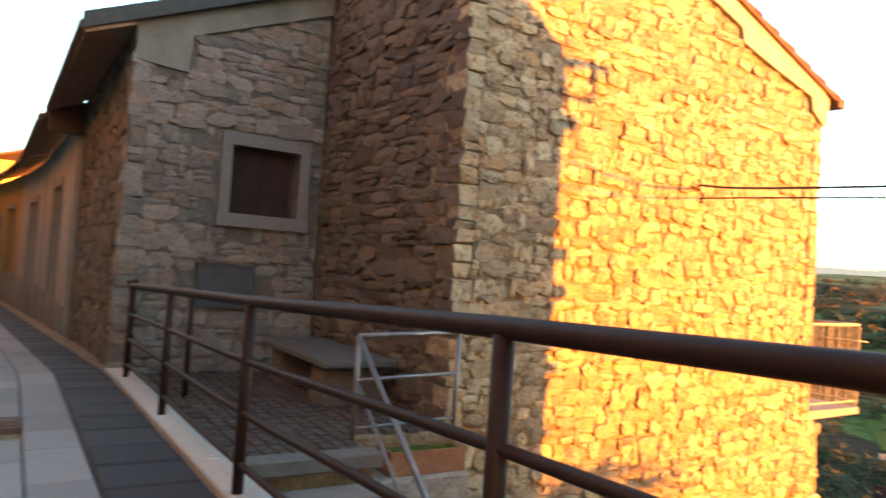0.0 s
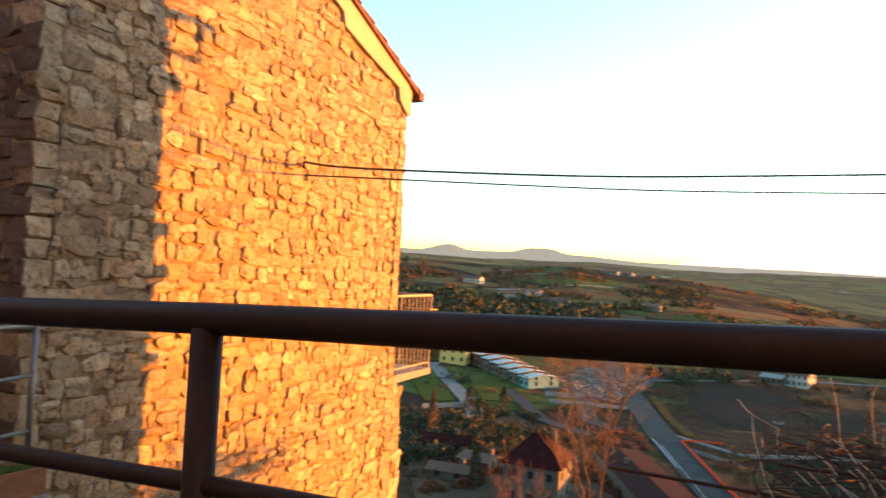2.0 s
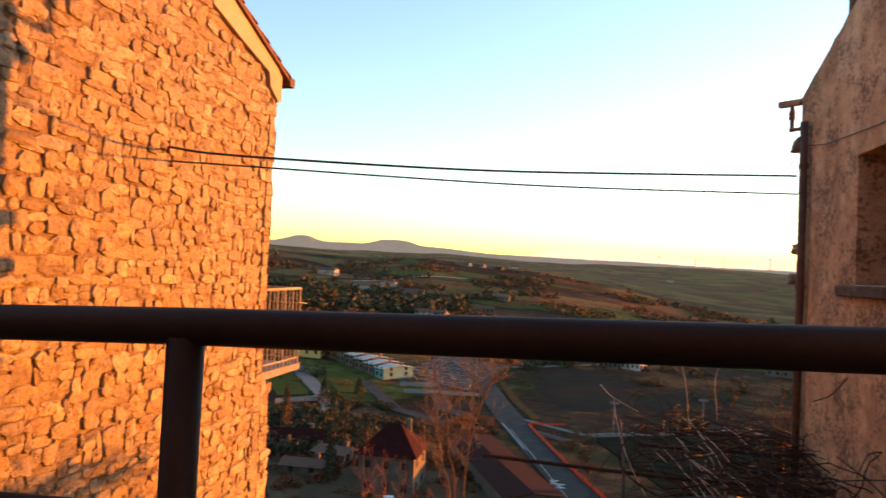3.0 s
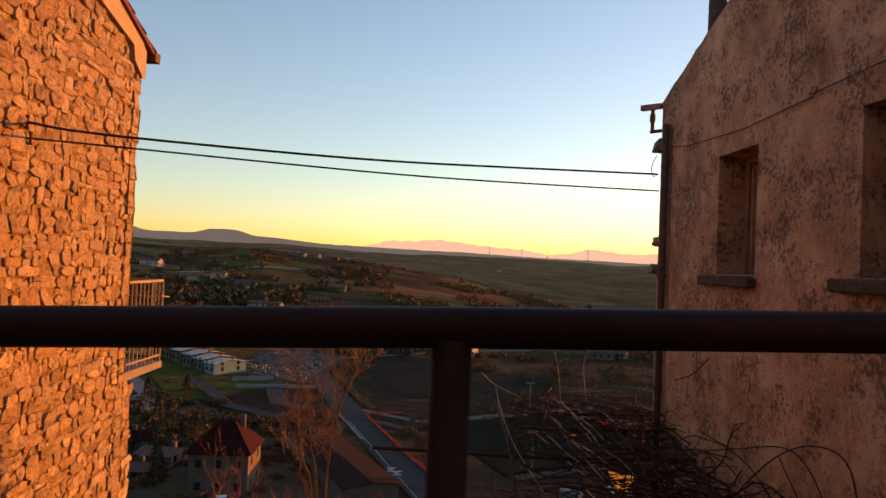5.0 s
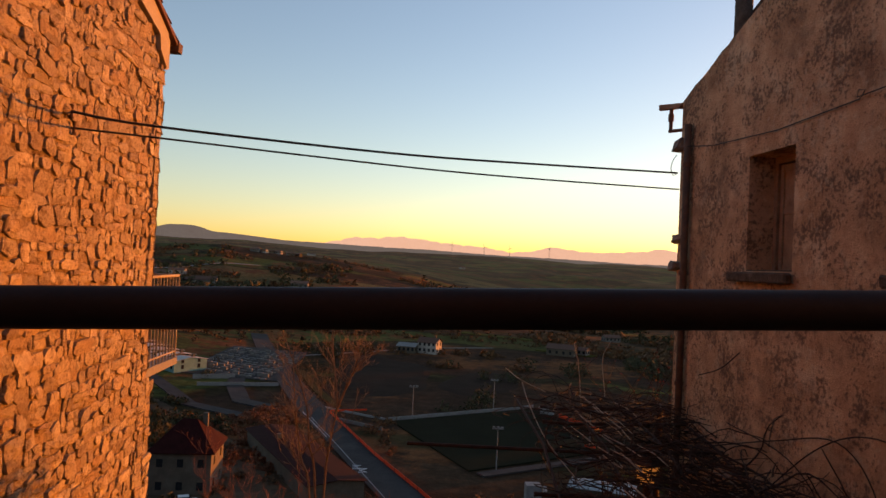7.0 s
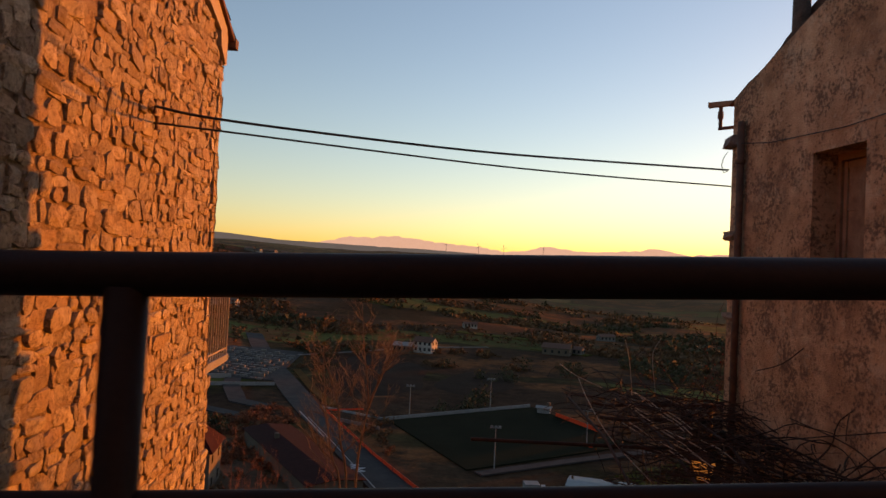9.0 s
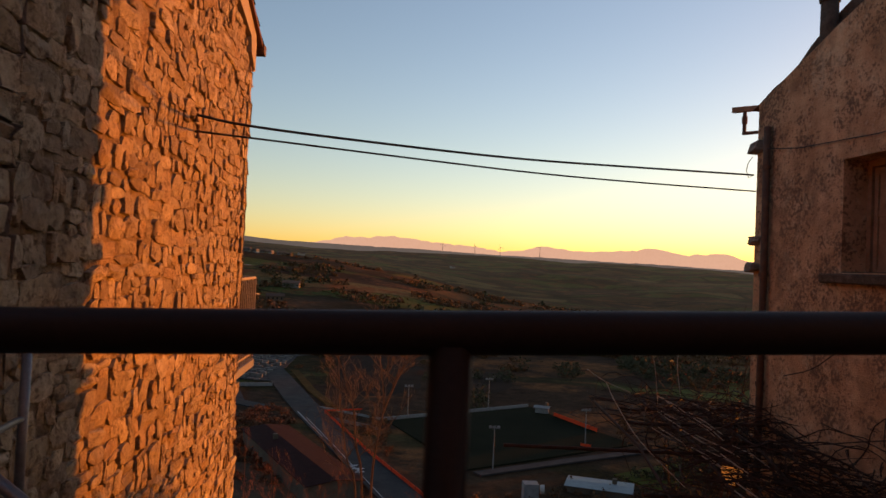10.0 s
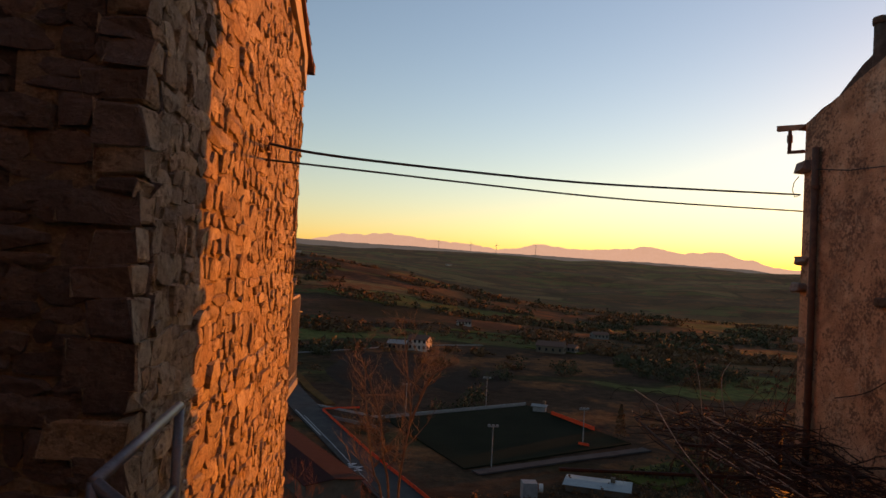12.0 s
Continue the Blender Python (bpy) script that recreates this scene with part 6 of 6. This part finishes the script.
lantern = thing("street_lantern", (2.15, 7.63, -5.5), "old iron street lantern with glowing amber panes", "lantern")
LO = Vector((2.15, 7.63, -1.55))
AMBER = glow(material("amber_lantern_glass", [(0.3, (0.75, 0.45, 0.14)), (0.7, (0.85, 0.55, 0.2))], 6, 0.35, bump=0.1), (1.0, 0.38, 0.08), 0.06)
set_parent(part("post", tubed([LO + Vector((0, 0, -4.2)), LO + Vector((0, 0, -0.02))], 0.04, 8), RUST), lantern)
set_parent(part("base", tubed([LO + Vector((0, 0, -0.03)), LO], [0.08, 0.10], 6), RUST), lantern)
panes = bmesh.new()
tube(panes, [LO + Vector((0, 0, 0.002)), LO + Vector((0, 0, 0.23))], [0.095, 0.17], 4)
set_parent(part("pane", panes, AMBER), lantern)
for k in range(4):
    a = k * 1.5708
    ca, sa = Vector((0, 1, 0)), Vector((1, 0, 0))
    off0 = (ca * math.cos(a) + sa * math.sin(a)) * 0.098
    off1 = (ca * math.cos(a) + sa * math.sin(a)) * 0.174
    set_parent(part("frame_bar", tubed([LO + off0, LO + off1 + Vector((0, 0, 0.23))], 0.01, 5), RUST), lantern)
set_parent(part("hood", tubed([LO + Vector((0, 0, 0.232)), LO + Vector((0, 0, 0.25)), LO + Vector((0, 0, 0.36)), LO + Vector((0, 0, 0.42))], [0.19, 0.19, 0.07, 0.02], 4), RUST), lantern)

# ---- pieces: masonry ----
def side_inside(u, v, hu, hv):
    return u + hu < 3.06


def gable_inside(u, v, hu, hv):
    if v + hv > roof_line(u) - 0.02 or u + hu * 0.6 > GLEN:
        return False
    if u > 2.6 and v > interp_lin(u, [(2.6, 4.4), (3.7, 4.02), (3.75, 3.86), (4.4, 3.68), (5.15, 3.5), (5.2, 3.33), (5.44, 3.18)]) - hv * 0.6:
        return False
    return u - hu > 0.1


def window_inside(u, v, hu, hv):
    if v + hv > low_verge(u) - 0.02 or u + hu > 2.18:
        return False
    if v > (3.02 if u < 0.56 else 3.41 + (u - 0.57) * 0.395) - hv:
        return False
    return not (WS0 - 0.13 - hu < u < WS1 + 0.13 + hu and WZ0 - 0.15 - hv < v < WZ1 + 0.14 + hv) and not (0.78 - hu < u < 1.44 + hu and 0.44 - hv < v < 0.93 + hv) and u - hu > 0.14


rubble(gable_wall, STONE, gw(0, 0, -0.03), EG, NG, (0.17, GLEN - 0.01, -5.0, 5.0), gable_inside, lambda u, v: u < 2.4 and -0.6 < v < 3.3, (0.08, 0.18), (0.10, 0.26), 0.029, 1, bed=MORTAR)
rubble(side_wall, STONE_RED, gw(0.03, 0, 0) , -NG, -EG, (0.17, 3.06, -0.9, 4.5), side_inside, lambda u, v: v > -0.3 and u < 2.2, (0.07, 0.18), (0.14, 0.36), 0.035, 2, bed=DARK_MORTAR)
rubble(window_wall, STONE_GREY, ww(0, 0, -0.03), EG, NG, (0.15, 2.18, -0.6, 4.2), window_inside, lambda u, v: v > 0, (0.08, 0.19), (0.15, 0.34), 0.03, 3, bed=GREY_MORTAR)
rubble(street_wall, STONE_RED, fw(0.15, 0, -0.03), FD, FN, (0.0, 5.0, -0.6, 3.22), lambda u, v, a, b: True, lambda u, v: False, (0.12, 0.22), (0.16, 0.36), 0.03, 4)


def quoins(owner, mat, corner, ea, na, eb, nb, z0, z1, seed, second=None, rough=0.022):
    """Larger squared stones that turn a corner, long on alternate sides."""
    rng = random.Random(seed)
    z, flip = z0, False
    while z < z1:
        h = rng.uniform(0.07, 0.21)
        la, lb = (rng.uniform(0.15, 0.18), rng.uniform(0.2, 0.34)) if flip else (rng.uniform(0.15, 0.18), rng.uniform(0.14, 0.2))
        bm = boxed((0, 0, 0), (1, 1, 1))
        jit = lambda: rng.uniform(-rough, rough)
        for vv in bm.verts:
            a = la if vv.co.x > 0.5 else -0.012
            b = lb if vv.co.y > 0.5 else -0.012
            p = corner + ea * (a + jit()) + eb * (b + jit())
            vv.co = Vector((p.x, p.y, z + 0.008 + vv.co.z * (h - 0.016) + jit() * 0.6))
        bmesh.ops.bevel(bm, geom=list(bm.edges), offset=0.012, segments=1, affect="EDGES")
        bmesh.ops.recalc_face_normals(bm, faces=bm.faces)
        q = part("quoin", bm, mat, owner)
        if second:      # the face turned to the other wall takes that wall's shade-darkened stone
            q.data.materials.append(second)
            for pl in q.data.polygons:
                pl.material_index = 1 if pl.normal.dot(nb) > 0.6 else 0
        z += h
        flip = not flip


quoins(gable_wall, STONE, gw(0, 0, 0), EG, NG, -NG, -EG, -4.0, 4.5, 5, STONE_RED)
quoins(gable_wall, STONE, gw(GLEN, 0, -0.012), -EG, NG, -NG, EG, -5.0, 3.15, 15, rough=0.009)
rubble(lower_wall, STONE, gw(GLEN, 0, -0.05), EG, NG, (0.0, 0.5, -5.0, -0.65), lambda u, v, hu, hv: u + hu * 0.7 < 0.34 - (v + 0.62) * 0.048, lambda u, v: False, (0.09, 0.18), (0.12, 0.26), 0.03, 9)
quoins(window_wall, STONE_GREY, ww(0, 0, 0), EG, NG, FD, FN, -0.6, 3.0, 6)

# ---- pieces: paving ----
rng = random.Random(8)
kerb = tagged(new("kerb"), "pale limestone kerb under the railing", "kerb", kind="structure")
x = 8.6
while x > -6.6:
    w = rng.uniform(0.75, 1.0)
    part("kerb_stone", slab_between(bmesh.new(), x - w, x, -0.095, 0.135, 0.0, 0.25), CURB, kerb)
    x -= w
gutter_line = tagged(new("gutter_channel"), "dark basalt gutter slabs along the street", "gutter", kind="structure")
x = 8.6
while x > -24:
    w = rng.uniform(0.42, 0.5)
    part("slab", slab_between(bmesh.new(), x - w, x, -0.575, -0.1, -0.012 + rng.uniform(-0.004, 0.003), 0.2, 0.006, 0.022), GUTTER, gutter_line)
    x -= w
paving = tagged(new("paving"), "pale grey stone street paving in long courses", "paving", kind="structure")
rest = bmesh.new()
count = 0
y = -0.58
while y > -6.3:
    d = rng.uniform(0.24, 0.34)
    x = 8.5 + rng.uniform(0, 0.3)
    while x > -26:
        w = rng.uniform(0.4, 0.8)
        if -9 < x < -1 and y > -2.6 and count < 290 and not (-4.3 < x - w / 2 < -3.7 and -1.1 < y - d / 2 < -0.8):
            part("paver", slab_between(bmesh.new(), x - w, x, y - d, y, -0.006 + rng.uniform(-0.003, 0.003), 0.12), PAVER, paving)
            count += 1
        elif not (-4.3 < x - w / 2 < -3.7 and -1.1 < y - d / 2 < -0.8):
            slab_between(rest, x - w, x, y - d, y, -0.006 + rng.uniform(-0.003, 0.003), 0.12)
        x -= w
    y -= d
tagged(part("paver_field", rest, PAVER, paving), kind="stuff")
drain = thing("drain_cover", (-4.0, -0.95, street_z(-4) - 0.03), "small square dark iron drain cover in the paving", "drain")
set_parent(part("plate", slab_between(bmesh.new(), -4.18, -3.8, -1.1, -0.84, -0.008, 0.05), RUST), drain)
for i in range(5):
    set_parent(part("bar", slab_between(bmesh.new(), -4.15 + 0.068 * i, -4.12 + 0.068 * i, -1.07, -0.87, -0.002, 0.02, 0.001, 0.001), RUST), drain)
cob_v, cob_f = [], []
y = 0.16
n = 0
cobbles = tagged(new("terrace_cobbles"), "worn brown cobbles of the terrace", "cobbles", kind="structure")
while y < 2.1:
    d = rng.uniform(0.09, 0.12)
    x = -6.75 + rng.uniform(0, 0.05)
    while x < -3.25:
        w = rng.uniform(0.1, 0.16)
        if not (x + w > -3.58 and y > 1.2):
            v, f = [], []
            add_stone_flat = [(x + 0.006, y + 0.006), (x + w - 0.006, y + 0.006), (x + w - 0.006, y + d - 0.006), (x + 0.006, y + d - 0.006)]
            top = TZ + rng.uniform(-0.012, 0.004)
            s = len(cob_v)
            cx, cy = x + w / 2, y + d / 2
            cob_v += [Vector((a, b, TZ - 0.04)) for a, b in add_stone_flat] + [Vector((cx + (a - cx) * 0.8, cy + (b - cy) * 0.8, top)) for a, b in add_stone_flat]
            for k in range(4):
                q = (k + 1) % 4
                cob_f.append((s + k, s + q, s + 4 + q, s + 4 + k))
            cob_f.append((s + 4, s + 5, s + 6, s + 7))
        x += w
    y += d
me = bpy.data.meshes.new("cobble_field")
me.from_pydata(cob_v, [], cob_f)
me.materials.append(COBBLE)
ob = tagged(new("cobble_field", me), kind="stuff")
ob.parent = cobbles
